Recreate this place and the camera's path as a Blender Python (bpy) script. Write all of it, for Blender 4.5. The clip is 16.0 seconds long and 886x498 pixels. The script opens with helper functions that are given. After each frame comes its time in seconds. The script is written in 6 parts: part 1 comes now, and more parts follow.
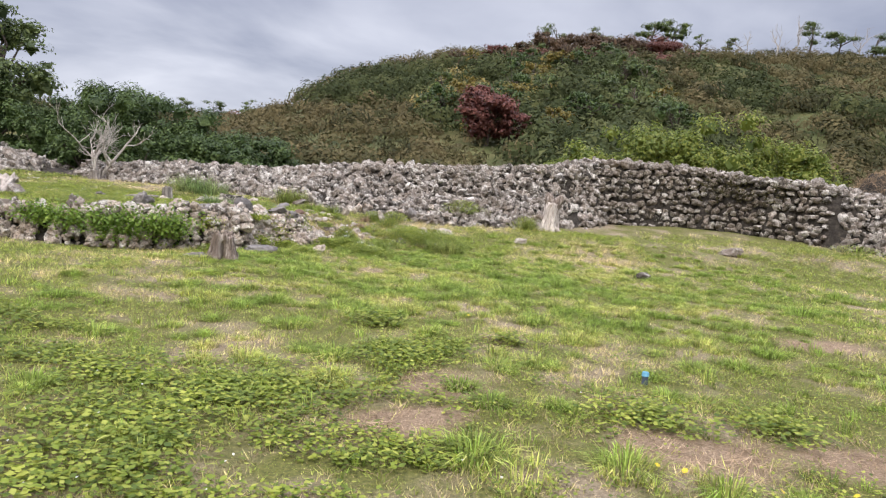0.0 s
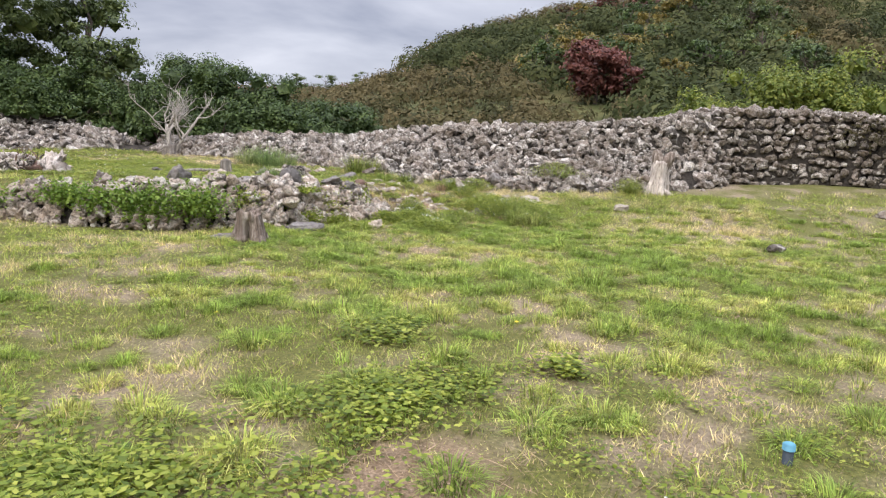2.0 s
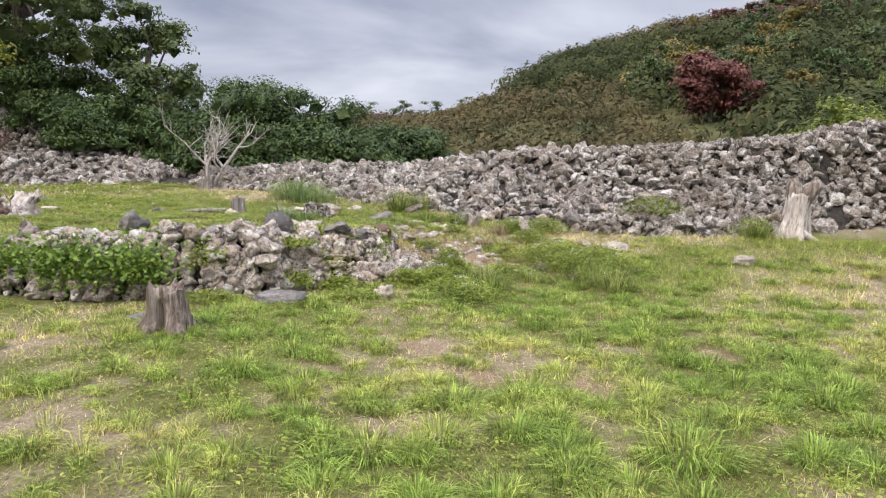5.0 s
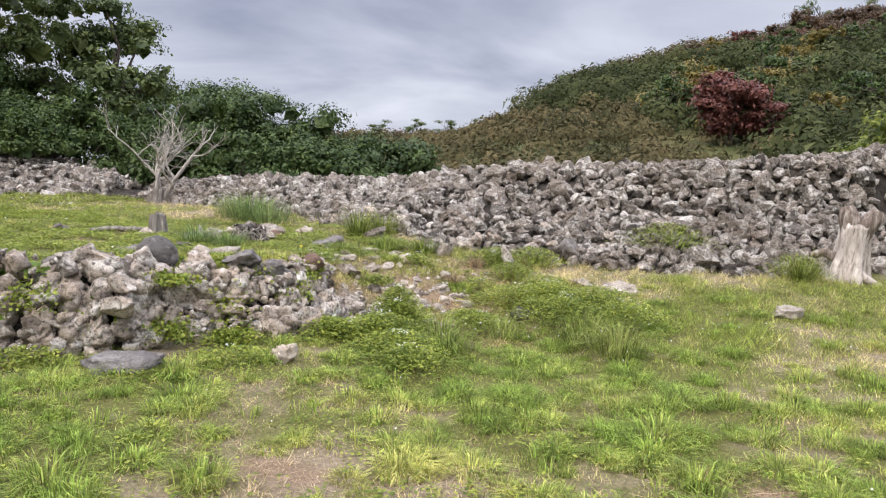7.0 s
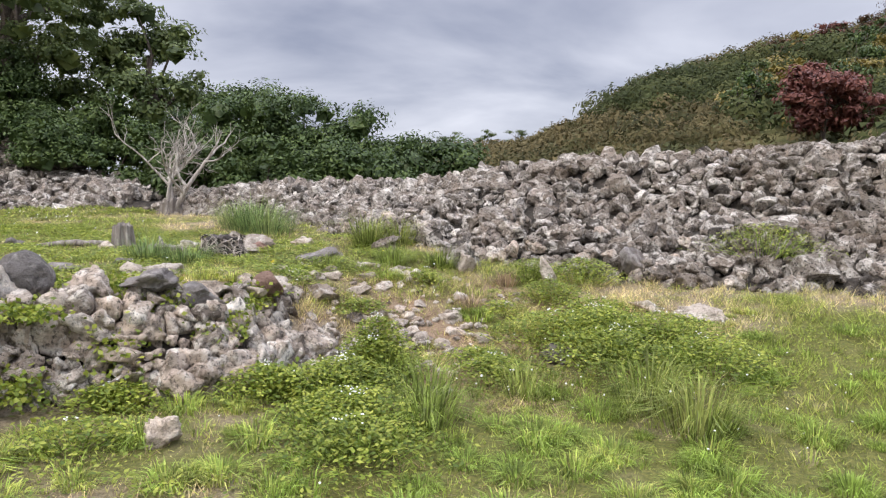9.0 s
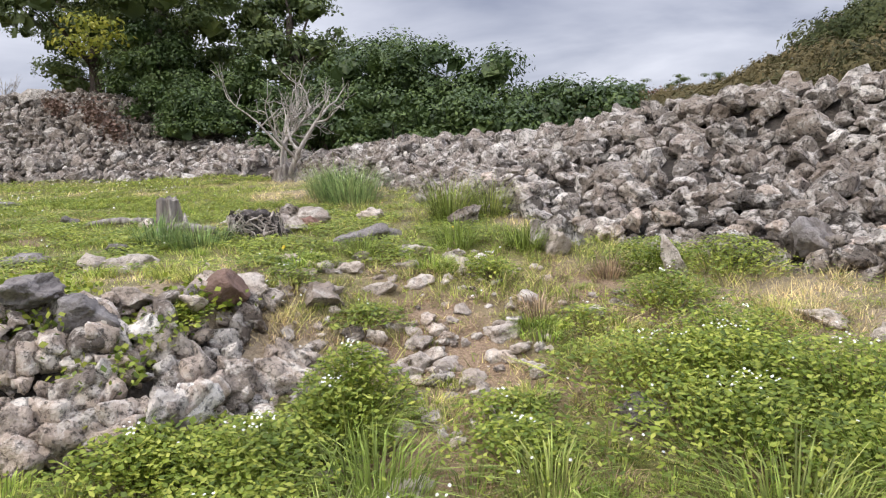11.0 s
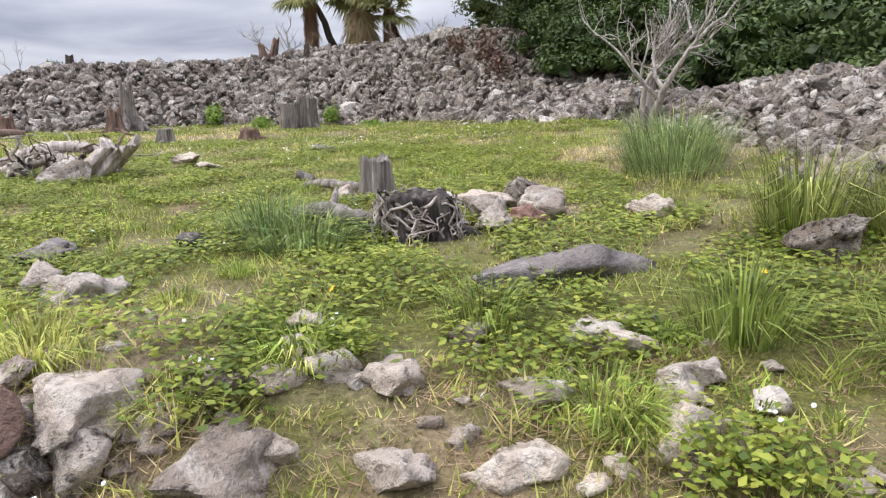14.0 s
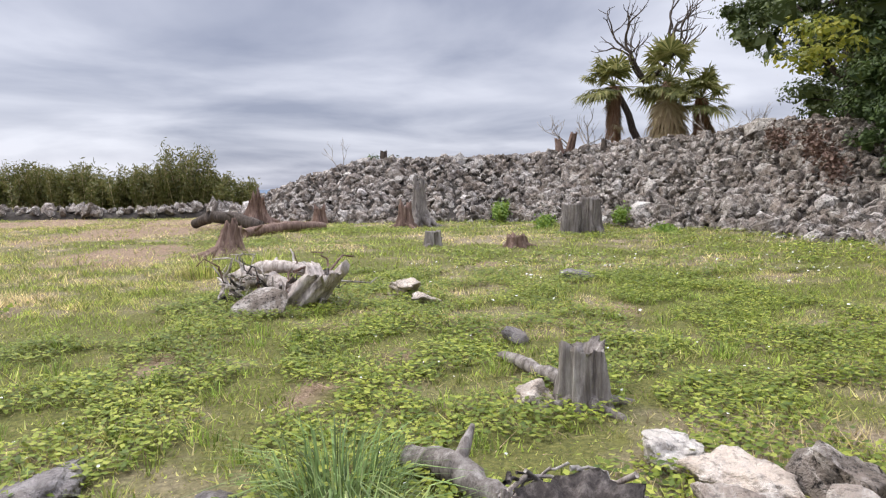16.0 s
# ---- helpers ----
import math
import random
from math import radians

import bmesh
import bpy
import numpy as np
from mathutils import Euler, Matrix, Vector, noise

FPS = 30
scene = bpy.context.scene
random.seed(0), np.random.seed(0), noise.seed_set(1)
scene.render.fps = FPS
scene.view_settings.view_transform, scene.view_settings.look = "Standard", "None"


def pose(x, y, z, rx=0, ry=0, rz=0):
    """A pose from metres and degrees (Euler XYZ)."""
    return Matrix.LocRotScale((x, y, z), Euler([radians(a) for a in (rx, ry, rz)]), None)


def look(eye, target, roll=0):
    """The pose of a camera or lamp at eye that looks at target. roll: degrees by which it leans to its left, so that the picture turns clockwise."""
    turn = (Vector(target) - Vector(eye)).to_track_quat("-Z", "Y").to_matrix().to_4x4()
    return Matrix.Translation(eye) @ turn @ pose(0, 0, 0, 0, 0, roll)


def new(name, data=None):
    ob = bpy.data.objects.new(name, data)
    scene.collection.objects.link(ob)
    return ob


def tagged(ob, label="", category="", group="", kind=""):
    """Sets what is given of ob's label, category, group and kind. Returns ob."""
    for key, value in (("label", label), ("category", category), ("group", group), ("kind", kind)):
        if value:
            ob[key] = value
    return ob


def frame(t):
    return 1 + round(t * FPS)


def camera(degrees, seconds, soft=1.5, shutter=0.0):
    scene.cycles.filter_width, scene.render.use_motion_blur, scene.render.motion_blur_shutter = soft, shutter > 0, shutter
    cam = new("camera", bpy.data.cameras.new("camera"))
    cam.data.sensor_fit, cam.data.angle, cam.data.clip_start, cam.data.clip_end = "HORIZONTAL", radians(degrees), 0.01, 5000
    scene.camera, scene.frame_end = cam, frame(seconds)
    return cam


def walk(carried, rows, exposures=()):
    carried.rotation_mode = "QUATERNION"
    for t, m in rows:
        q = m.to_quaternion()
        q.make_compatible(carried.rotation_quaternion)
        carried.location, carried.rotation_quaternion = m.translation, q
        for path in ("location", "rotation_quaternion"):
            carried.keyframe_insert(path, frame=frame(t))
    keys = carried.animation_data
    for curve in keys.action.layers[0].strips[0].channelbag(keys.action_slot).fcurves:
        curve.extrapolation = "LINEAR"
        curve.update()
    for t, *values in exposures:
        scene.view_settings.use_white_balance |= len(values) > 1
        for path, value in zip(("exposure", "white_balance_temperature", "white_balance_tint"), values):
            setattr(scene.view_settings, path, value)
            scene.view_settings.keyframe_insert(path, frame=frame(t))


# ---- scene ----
cam = camera(64.4, 16.0, 1.2)
PATH = [
    (0, (0.474, 2.049, 1.408), (0.42, 4.039, 1.215), 4.6),
    (0.5, (0.677, 2.588, 1.377), (0.566, 4.567, 1.111), 4.8),
    (1, (0.775, 3.16, 1.339), (0.579, 5.126, 1.025), 3.9),
    (1.5, (0.91, 3.742, 1.369), (0.629, 5.695, 1.046), 2.9),
    (2, (0.992, 4.306, 1.335), (0.626, 6.248, 1.029), 2.2),
    (2.5, (1.039, 4.93, 1.286), (0.596, 6.861, 1.012), 1.6),
    (3, (1.113, 5.583, 1.292), (0.591, 7.498, 1.048), 1.2),
    (3.2, (1.103, 5.854, 1.284), (0.55, 7.761, 1.047), 1.0),
    (5.3, (1.136, 8.317, 1.479), (0.471, 10.187, 1.227), 1.3),
    (5.5, (1.115, 8.572, 1.43), (0.455, 10.443, 1.175), 1.4),
    (6, (1.07, 9.236, 1.412), (0.421, 11.111, 1.159), 1.8),
    (6.5, (1.049, 9.896, 1.409), (0.389, 11.77, 1.181), 2.2),
    (7, (0.967, 10.534, 1.41), (0.266, 12.397, 1.214), 2.5),
    (7.5, (0.97, 11.108, 1.377), (0.217, 12.953, 1.211), 2.6),
    (8, (0.867, 11.705, 1.294), (0.061, 13.529, 1.142), 2.3),
    (8.2, (0.818, 11.936, 1.28), (-0.005, 13.753, 1.134), 2.1),
    (10.3, (0.599, 14.398, 1.17), (-0.522, 16.033, 0.901), -0.7),
    (10.5, (0.563, 14.634, 1.208), (-0.612, 16.228, 0.926), -1.0),
    (11, (0.5, 15.198, 1.212), (-0.822, 16.67, 0.921), -1.4),
    (11.5, (0.317, 15.723, 1.212), (-1.111, 17.1, 0.959), -1.1),
    (12, (0.149, 16.257, 1.156), (-1.357, 17.517, 0.775), -1.4),
    (12.5, (-0.111, 16.744, 1.172), (-1.717, 17.841, 0.705), -2.9),
    (13, (-0.476, 17.245, 1.17), (-2.172, 18.2, 0.71), -3.5),
    (13.5, (-0.853, 17.798, 1.13), (-2.666, 18.493, 0.651), -2.4),
    (14, (-1.347, 18.16, 1.173), (-3.255, 18.583, 0.746), -1.5),
    (14.5, (-1.883, 18.493, 1.291), (-3.857, 18.689, 1.032), -0.2),
    (15, (-2.345, 18.753, 1.453), (-4.338, 18.723, 1.298), 0.9),
    (15.5, (-2.81, 18.852, 1.474), (-4.792, 18.638, 1.312), 0.0),
    (16, (-3.179, 18.89, 1.516), (-5.127, 18.472, 1.338), -0.6),
]
walk(cam, [(t, look(eye, target, roll)) for t, eye, target, roll in PATH])

# ---- world, sun ----
SUN_AZ, SUN_EL = 200.0, 52.0
world = bpy.data.worlds.new("overcast_sky")
scene.world = world
world.use_nodes = True
wn, wl = world.node_tree.nodes, world.node_tree.links
wn.clear()


def wnode(kind, **vals):
    n = wn.new(kind)
    for k, v in vals.items():
        n.inputs[k].default_value = v
    return n


w_out = wn.new("ShaderNodeOutputWorld")
w_bg = wnode("ShaderNodeBackground", Strength=1.0)
w_sky = wn.new("ShaderNodeTexSky")
w_sky.sky_type = "NISHITA"
w_sky.sun_disc = False
w_sky.sun_elevation, w_sky.sun_rotation = radians(SUN_EL), radians(SUN_AZ)
w_co = wn.new("ShaderNodeTexCoord")
w_sep = wn.new("ShaderNodeSeparateXYZ")
wl.new(w_co.outputs["Generated"], w_sep.inputs[0])


def wmath(op, a, b):
    n = wn.new("ShaderNodeMath")
    n.operation = op
    for i, v in enumerate((a, b)):
        if isinstance(v, (int, float)):
            n.inputs[i].default_value = v
        else:
            wl.new(v, n.inputs[i])
    return n.outputs[0]


up = wmath("MAXIMUM", w_sep.outputs[2], 0.0)
deck = wmath("ADD", up, 0.12)
w_com = wn.new("ShaderNodeCombineXYZ")
wl.new(wmath("DIVIDE", w_sep.outputs[0], deck), w_com.inputs[0])
wl.new(wmath("DIVIDE", w_sep.outputs[1], deck), w_com.inputs[1])
w_n1 = wnode("ShaderNodeTexNoise", Scale=0.62, Detail=6.0, Roughness=0.5, Distortion=0.35)
w_n2 = wnode("ShaderNodeTexNoise", Scale=0.21, Detail=3.0, Roughness=0.5)
wl.new(w_com.outputs[0], w_n1.inputs["Vector"])
wl.new(w_com.outputs[0], w_n2.inputs["Vector"])
cloud = wmath("ADD", wmath("MULTIPLY", w_n1.outputs[0], 0.62), wmath("MULTIPLY", w_n2.outputs[0], 0.38))
w_ramp = wn.new("ShaderNodeValToRGB")
w_ramp.color_ramp.elements[0].position, w_ramp.color_ramp.elements[0].color = 0.39, (0.29, 0.315, 0.42, 1)
w_ramp.color_ramp.elements[1].position, w_ramp.color_ramp.elements[1].color = 0.60, (0.72, 0.735, 0.83, 1)
wl.new(cloud, w_ramp.inputs[0])
# an overcast sky is about three times as bright overhead as at the horizon
w_gain = wnode("ShaderNodeMapRange")
w_gain.inputs["From Min"].default_value, w_gain.inputs["From Max"].default_value = 0.32, 0.8
w_gain.inputs["To Min"].default_value, w_gain.inputs["To Max"].default_value = 1.0, 4.6
wl.new(up, w_gain.inputs["Value"])
w_mul = wn.new("ShaderNodeVectorMath")
w_mul.operation = "SCALE"
wl.new(w_ramp.outputs[0], w_mul.inputs[0])
wl.new(w_gain.outputs[0], w_mul.inputs["Scale"])
w_sc = wn.new("ShaderNodeVectorMath")
w_sc.operation = "SCALE"
w_sc.inputs["Scale"].default_value = 0.08
wl.new(w_sky.outputs[0], w_sc.inputs[0])
w_mix = wn.new("ShaderNodeMix")
w_mix.data_type = "RGBA"
w_mix.inputs["Factor"].default_value = 0.9
wl.new(w_sc.outputs[0], w_mix.inputs["A"])
wl.new(w_mul.outputs[0], w_mix.inputs["B"])
wl.new(w_mix.outputs["Result"], w_bg.inputs["Color"])
wl.new(w_bg.outputs[0], w_out.inputs[0])

sun = new("sun", bpy.data.lights.new("sun", "SUN"))
sun.data.energy, sun.data.angle, sun.data.color = 1.5, radians(14), (1.0, 0.92, 0.80)
sun.matrix_world = look((math.sin(radians(SUN_AZ)) * 60, math.cos(radians(SUN_AZ)) * 60, 60 * math.tan(radians(SUN_EL))), (0, 0, 0))
scene.view_settings.exposure = 0.30

# ---- materials ----


class Mat:
    """A small wrapper to wire node materials."""

    def __init__(self, name, rough=0.85):
        self.m = bpy.data.materials.new(name)
        self.m.use_nodes = True
        self.n, self.l = self.m.node_tree.nodes, self.m.node_tree.links
        self.p = self.n["Principled BSDF"]
        self.p.inputs["Roughness"].default_value = rough
        self.p.inputs["Specular IOR Level"].default_value = 0.25
        self.geo = self.n.new("ShaderNodeNewGeometry")
        self.obj = self.n.new("ShaderNodeObjectInfo")
        self.tc = self.n.new("ShaderNodeTexCoord")

    def noise(self, scale, detail=4.0, rough=0.55, world=True, dist=0.0):
        t = self.n.new("ShaderNodeTexNoise")
        t.inputs["Scale"].default_value, t.inputs["Detail"].default_value = scale, detail
        t.inputs["Roughness"].default_value, t.inputs["Distortion"].default_value = rough, dist
        self.l.new(self.geo.outputs["Position"] if world else self.tc.outputs["Object"], t.inputs["Vector"])
        return t.outputs[0]

    def ramp(self, value, *stops):
        r = self.n.new("ShaderNodeValToRGB")
        e = r.color_ramp.elements
        while len(e) < len(stops):
            e.new(0.5)
        for el, (pos, col) in zip(e, stops):
            el.position = pos
            el.color = (*col, 1) if not isinstance(col, (int, float)) else (col, col, col, 1)
        self.l.new(value, r.inputs[0])
        return r.outputs[0]

    def mix(self, fac, a, b, how="MIX"):
        x = self.n.new("ShaderNodeMix")
        x.data_type, x.blend_type = "RGBA", how
        for key, v in (("Factor", fac), ("A", a), ("B", b)):
            if isinstance(v, (int, float)):
                x.inputs[key].default_value = v
            elif isinstance(v, tuple):
                x.inputs[key].default_value = (*v, 1)
            else:
                self.l.new(v, x.inputs[key])
        return x.outputs["Result"]

    def math(self, op, a, b):
        n = self.n.new("ShaderNodeMath")
        n.operation = op
        for i, v in enumerate((a, b)):
            if isinstance(v, (int, float)):
                n.inputs[i].default_value = v
            else:
                self.l.new(v, n.inputs[i])
        return n.outputs[0]

    def color(self, v):
        self.l.new(v, self.p.inputs["Base Color"])
        self.base = v
        return self

    def bump(self, v, strength=0.5, distance=0.02):
        b = self.n.new("ShaderNodeBump")
        b.inputs["Strength"].default_value, b.inputs["Distance"].default_value = strength, distance
        self.l.new(v, b.inputs["Height"])
        self.l.new(b.outputs[0], self.p.inputs["Normal"])
        return self

    def leafy(self, share=0.35):
        """Lets part of the light through, as thin leaves do."""
        t = self.n.new("ShaderNodeBsdfTranslucent")
        self.l.new(self.base, t.inputs["Color"])
        x = self.n.new("ShaderNodeMixShader")
        x.inputs[0].default_value = share
        self.l.new(self.p.outputs[0], x.inputs[1])
        self.l.new(t.outputs[0], x.inputs[2])
        self.l.new(x.outputs[0], self.n["Material Output"].inputs["Surface"])
        return self

    def pick(self):
        """A random number of each stone or leaf, whether an object of its own or joined."""
        return self.math("FRACT", self.math("ADD", self.geo.outputs["Random Per Island"], self.obj.outputs["Random"]), 0.0)


def stone_material(name, light, mid, dark, warm, grain=9.0, pit_shade=0.5, brown=0.55):
    s = Mat(name, 0.92)
    base = s.ramp(s.pick(), (0.0, dark), (0.25, mid), (0.55, warm), (0.85, mid), (1.0, light))
    blot = s.ramp(s.noise(grain, 5, 0.7), (0.36, 0.0), (0.54, 1.0))
    col = s.mix(blot, s.mix(0.6, base, dark), base)
    white = s.ramp(s.noise(grain * 0.7, 5, 0.7, True, 0.6), (0.50, 0.0), (0.62, 1.0))
    col = s.mix(s.math("MULTIPLY", white, 0.7), col, light)
    moss = s.ramp(s.noise(1.1, 4, 0.65), (0.46, 0.0), (0.66, brown))
    col = s.mix(moss, col, (0.17, 0.125, 0.085))
    # shade inside the pits, put into the colour
    pit = s.ramp(s.noise(grain * 3.2, 4, 0.75), (0.36, 1.0), (0.49, 0.0))
    col = s.mix(s.math("MULTIPLY", pit, pit_shade), col, tuple(c * 0.22 for c in dark))
    s.color(col)
    s.bump(s.mix(0.5, s.noise(grain * 2.4, 5, 0.8), s.noise(grain * 8, 3, 0.7)), 0.9, 0.06)
    return s.m


# wide light-to-dark range: natural blotches plus painted highlights and crevice shade
M_STONE = stone_material("pitted_limestone", (0.80, 0.735, 0.65), (0.275, 0.237, 0.198), (0.06, 0.05, 0.04), (0.36, 0.295, 0.24), 9.5, 0.95)
M_PALE = stone_material("pale_limestone", (0.74, 0.675, 0.585), (0.53, 0.46, 0.39), (0.30, 0.24, 0.19), (0.70, 0.58, 0.46), 8.0, 0.55, 0.22)
M_BLOCK = stone_material("terrace_limestone", (0.90, 0.83, 0.73), (0.52, 0.43, 0.35), (0.10, 0.08, 0.064), (0.64, 0.51, 0.40), 9.0, 0.8, 0.6)
M_DARK = stone_material("dark_weathered_rock", (0.36, 0.33, 0.305), (0.19, 0.172, 0.16), (0.10, 0.09, 0.084), (0.24, 0.21, 0.19), 6.0, 0.35)
M_BROWN = stone_material("brown_round_rock", (0.33, 0.20, 0.155), (0.26, 0.15, 0.115), (0.17, 0.10, 0.08), (0.29, 0.165, 0.13), 5.0, 0.25)


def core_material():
    s = Mat("gap_dark_rubble", 0.95)
    # near-black, so the gaps between stones have their shade in the colour
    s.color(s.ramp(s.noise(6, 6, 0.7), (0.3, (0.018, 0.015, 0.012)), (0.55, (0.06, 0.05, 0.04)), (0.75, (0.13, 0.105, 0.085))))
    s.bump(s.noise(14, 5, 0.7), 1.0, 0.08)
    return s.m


M_CORE = core_material()


def sward(s):
    """Meadow patches in the plan: from straw-dry to lush, shared by soil and blades."""
    a = s.noise(0.42, 3, 0.55)
    b = s.noise(1.7, 3, 0.6)
    return s.math("ADD", s.math("MULTIPLY", a, 0.6), s.math("MULTIPLY", b, 0.4))


def ground_material():
    s = Mat("meadow_soil", 0.95)
    p = sward(s)
    fine = s.noise(38, 4, 0.7)
    soil = s.ramp(fine, (0.3, (0.13, 0.10, 0.065)), (0.6, (0.32, 0.25, 0.165)), (0.8, (0.46, 0.38, 0.26)))
    green = s.ramp(fine, (0.3, (0.05, 0.055, 0.014)), (0.6, (0.16, 0.155, 0.04)), (0.8, (0.31, 0.27, 0.10)))
    near = s.mix(s.ramp(p, (0.40, 0.0), (0.52, 1.0)), soil, green)
    worn = s.n.new("ShaderNodeAttribute")
    worn.attribute_name = "bare"
    earth = s.ramp(s.noise(60, 4, 0.75), (0.3, (0.11, 0.075, 0.045)), (0.55, (0.30, 0.21, 0.135)), (0.75, (0.50, 0.39, 0.27)))
    near = s.mix(s.ramp(s.math("ADD", worn.outputs["Fac"], s.math("MULTIPLY", s.noise(9, 3), 0.4)), (0.55, 0.0), (1.05, 1.0)), near, earth)
    # scrub-covered slopes and far land
    far = s.ramp(s.noise(0.16, 5, 0.65), (0.3, (0.035, 0.05, 0.014)), (0.5, (0.075, 0.08, 0.025)), (0.7, (0.14, 0.115, 0.045)))
    sep = s.n.new("ShaderNodeSeparateXYZ")
    s.l.new(s.geo.outputs["Position"], sep.inputs[0])
    s.color(s.mix(s.ramp(s.math("MULTIPLY", sep.outputs[1], 0.01), (0.30, 0.0), (0.36, 1.0)), near, far))
    s.bump(s.noise(25, 5, 0.7), 0.8, 0.04)
    return s.m


M_GROUND = ground_material()


def blade_material(name, dry, young, lush, mid=0.47, spread=0.07):
    s = Mat(name, 0.6)
    p = s.math("ADD", sward(s), s.math("MULTIPLY", s.math("SUBTRACT", s.pick(), 0.5), 0.16))
    tone = s.ramp(s.math("FRACT", s.math("MULTIPLY", s.pick(), 7.31), 0.0), (0.0, 0.36), (1.0, 1.25))
    tone = s.mix(1.0, tone, s.ramp(s.noise(8.0, 2), (0.36, 0.62), (0.62, 1.28)), "MULTIPLY")
    s.color(s.mix(1.0, s.ramp(p, (mid - spread, dry), (mid, young), (mid + spread, lush)), tone, "MULTIPLY"))
    return s.leafy(0.35).m


M_GRASS = blade_material("meadow_grass", (0.86, 0.70, 0.38), (0.64, 0.61, 0.19), (0.38, 0.46, 0.09))
M_TUFT = blade_material("tuft_grass", (0.62, 0.60, 0.18), (0.49, 0.54, 0.125), (0.31, 0.42, 0.08), mid=0.445)
M_TALL = blade_material("tall_green_grass", (0.42, 0.42, 0.13), (0.34, 0.385, 0.10), (0.25, 0.32, 0.065))
M_REED = blade_material("tall_blue_green_grass", (0.40, 0.45, 0.17), (0.28, 0.37, 0.13), (0.19, 0.28, 0.09))
M_STRAW = blade_material("dry_straw", (0.62, 0.47, 0.31), (0.52, 0.375, 0.24), (0.40, 0.28, 0.17))


def leaf_material(name, *cols, share=0.35, rough=0.5, patch=0.9, depth=0.45, even=0.0, clump=0.0):
    s = Mat(name, rough)
    steps = [(i / max(1, len(cols) - 1), c) for i, c in enumerate(cols)]
    tone = s.pick()
    if clump:
        own = s.n.new("ShaderNodeAttribute")
        own.attribute_name = "tone"
        tone = s.math("ADD", s.math("MULTIPLY", tone, 1 - clump), s.math("MULTIPLY", own.outputs["Fac"], clump))
    elif even:
        tone = s.math("ADD", s.math("MULTIPLY", tone, 1 - even), s.math("MULTIPLY", s.ramp(s.noise(0.5 if patch < 0.5 else 1.4, 2), (0.3, 0.0), (0.7, 1.0)), even))
    s.color(s.mix(s.math("MULTIPLY", s.ramp(s.noise(patch, 3), (0.35, 1.0), (0.65, 0.0)), depth), s.ramp(tone, *steps), cols[0]))
    return s.leafy(share).m


M_WEED = leaf_material("broad_leaf_weeds", (0.08, 0.12, 0.019), (0.25, 0.31, 0.037), (0.50, 0.51, 0.095), patch=1.3, depth=0.45)
M_IVY = leaf_material("creeper_leaves", (0.09, 0.155, 0.026), (0.20, 0.30, 0.048), (0.36, 0.45, 0.09))
M_LEAF = leaf_material("glossy_shrub_leaves", (0.024, 0.043, 0.013), (0.064, 0.10, 0.027), (0.18, 0.24, 0.062), share=0.14, even=0.5)
M_PINE = leaf_material("tree_leaves", (0.036, 0.056, 0.02), (0.105, 0.138, 0.042), (0.25, 0.29, 0.09), share=0.22, even=0.5)
M_YELLOW = leaf_material("yellowing_leaves", (0.16, 0.19, 0.03), (0.30, 0.30, 0.04), (0.40, 0.36, 0.05))
M_BUSH = leaf_material("light_green_bush_leaves", (0.09, 0.13, 0.025), (0.19, 0.23, 0.04), (0.34, 0.34, 0.07))
M_SCRUB = leaf_material("hillside_scrub", (0.026, 0.028, 0.011), (0.064, 0.060, 0.022), (0.12, 0.10, 0.042), (0.19, 0.145, 0.072), patch=0.3, depth=0.4, rough=0.95, clump=0.7, share=0.15)
M_SEDGE = leaf_material("dry_hillside_grass", (0.055, 0.047, 0.02), (0.115, 0.092, 0.04), (0.19, 0.145, 0.068), patch=0.3, depth=0.4, rough=0.95, clump=0.7, share=0.15)
M_HILL = leaf_material("hillside_tree_leaves", (0.022, 0.03, 0.01), (0.055, 0.066, 0.022), (0.12, 0.122, 0.042), patch=0.3, depth=0.4, rough=0.95, clump=0.7, share=0.15)
M_GOLD = leaf_material("golden_foliage", (0.10, 0.085, 0.022), (0.21, 0.165, 0.035), (0.30, 0.21, 0.05), share=0.15)
M_RED = leaf_material("red_foliage", (0.075, 0.026, 0.02), (0.15, 0.05, 0.038), (0.25, 0.10, 0.07), share=0.15)
M_RUST = leaf_material("rusty_pine_needles", (0.05, 0.032, 0.018), (0.11, 0.066, 0.036), (0.19, 0.115, 0.06), share=0.15)
M_FROND = leaf_material("palm_fronds", (0.09, 0.105, 0.03), (0.24, 0.235, 0.07), (0.46, 0.42, 0.17))
M_SKIRT = leaf_material("dead_palm_fronds", (0.32, 0.23, 0.12), (0.48, 0.37, 0.20), (0.60, 0.49, 0.28))
M_SHAG = leaf_material("palm_leaf_bases", (0.22, 0.12, 0.07), (0.38, 0.22, 0.13), (0.52, 0.35, 0.22))
M_BAMBOO = leaf_material("bamboo_leaves", (0.09, 0.10, 0.03), (0.17, 0.17, 0.05), (0.27, 0.23, 0.09))


def plain(name, col, rough=0.7, grain=20.0, depth=0.3):
    s = Mat(name, rough)
    s.color(s.ramp(s.noise(grain, 4, 0.6), (0.3, tuple(c * 0.75 for c in col)), (0.7, tuple(min(1, c * 1.2) for c in col))))
    s.bump(s.noise(grain * 2, 3), depth, 0.005)
    return s.m


M_PETAL = plain("white_petals", (0.72, 0.72, 0.66), 0.7)
M_YPETAL = plain("yellow_petals", (0.65, 0.48, 0.03), 0.7)


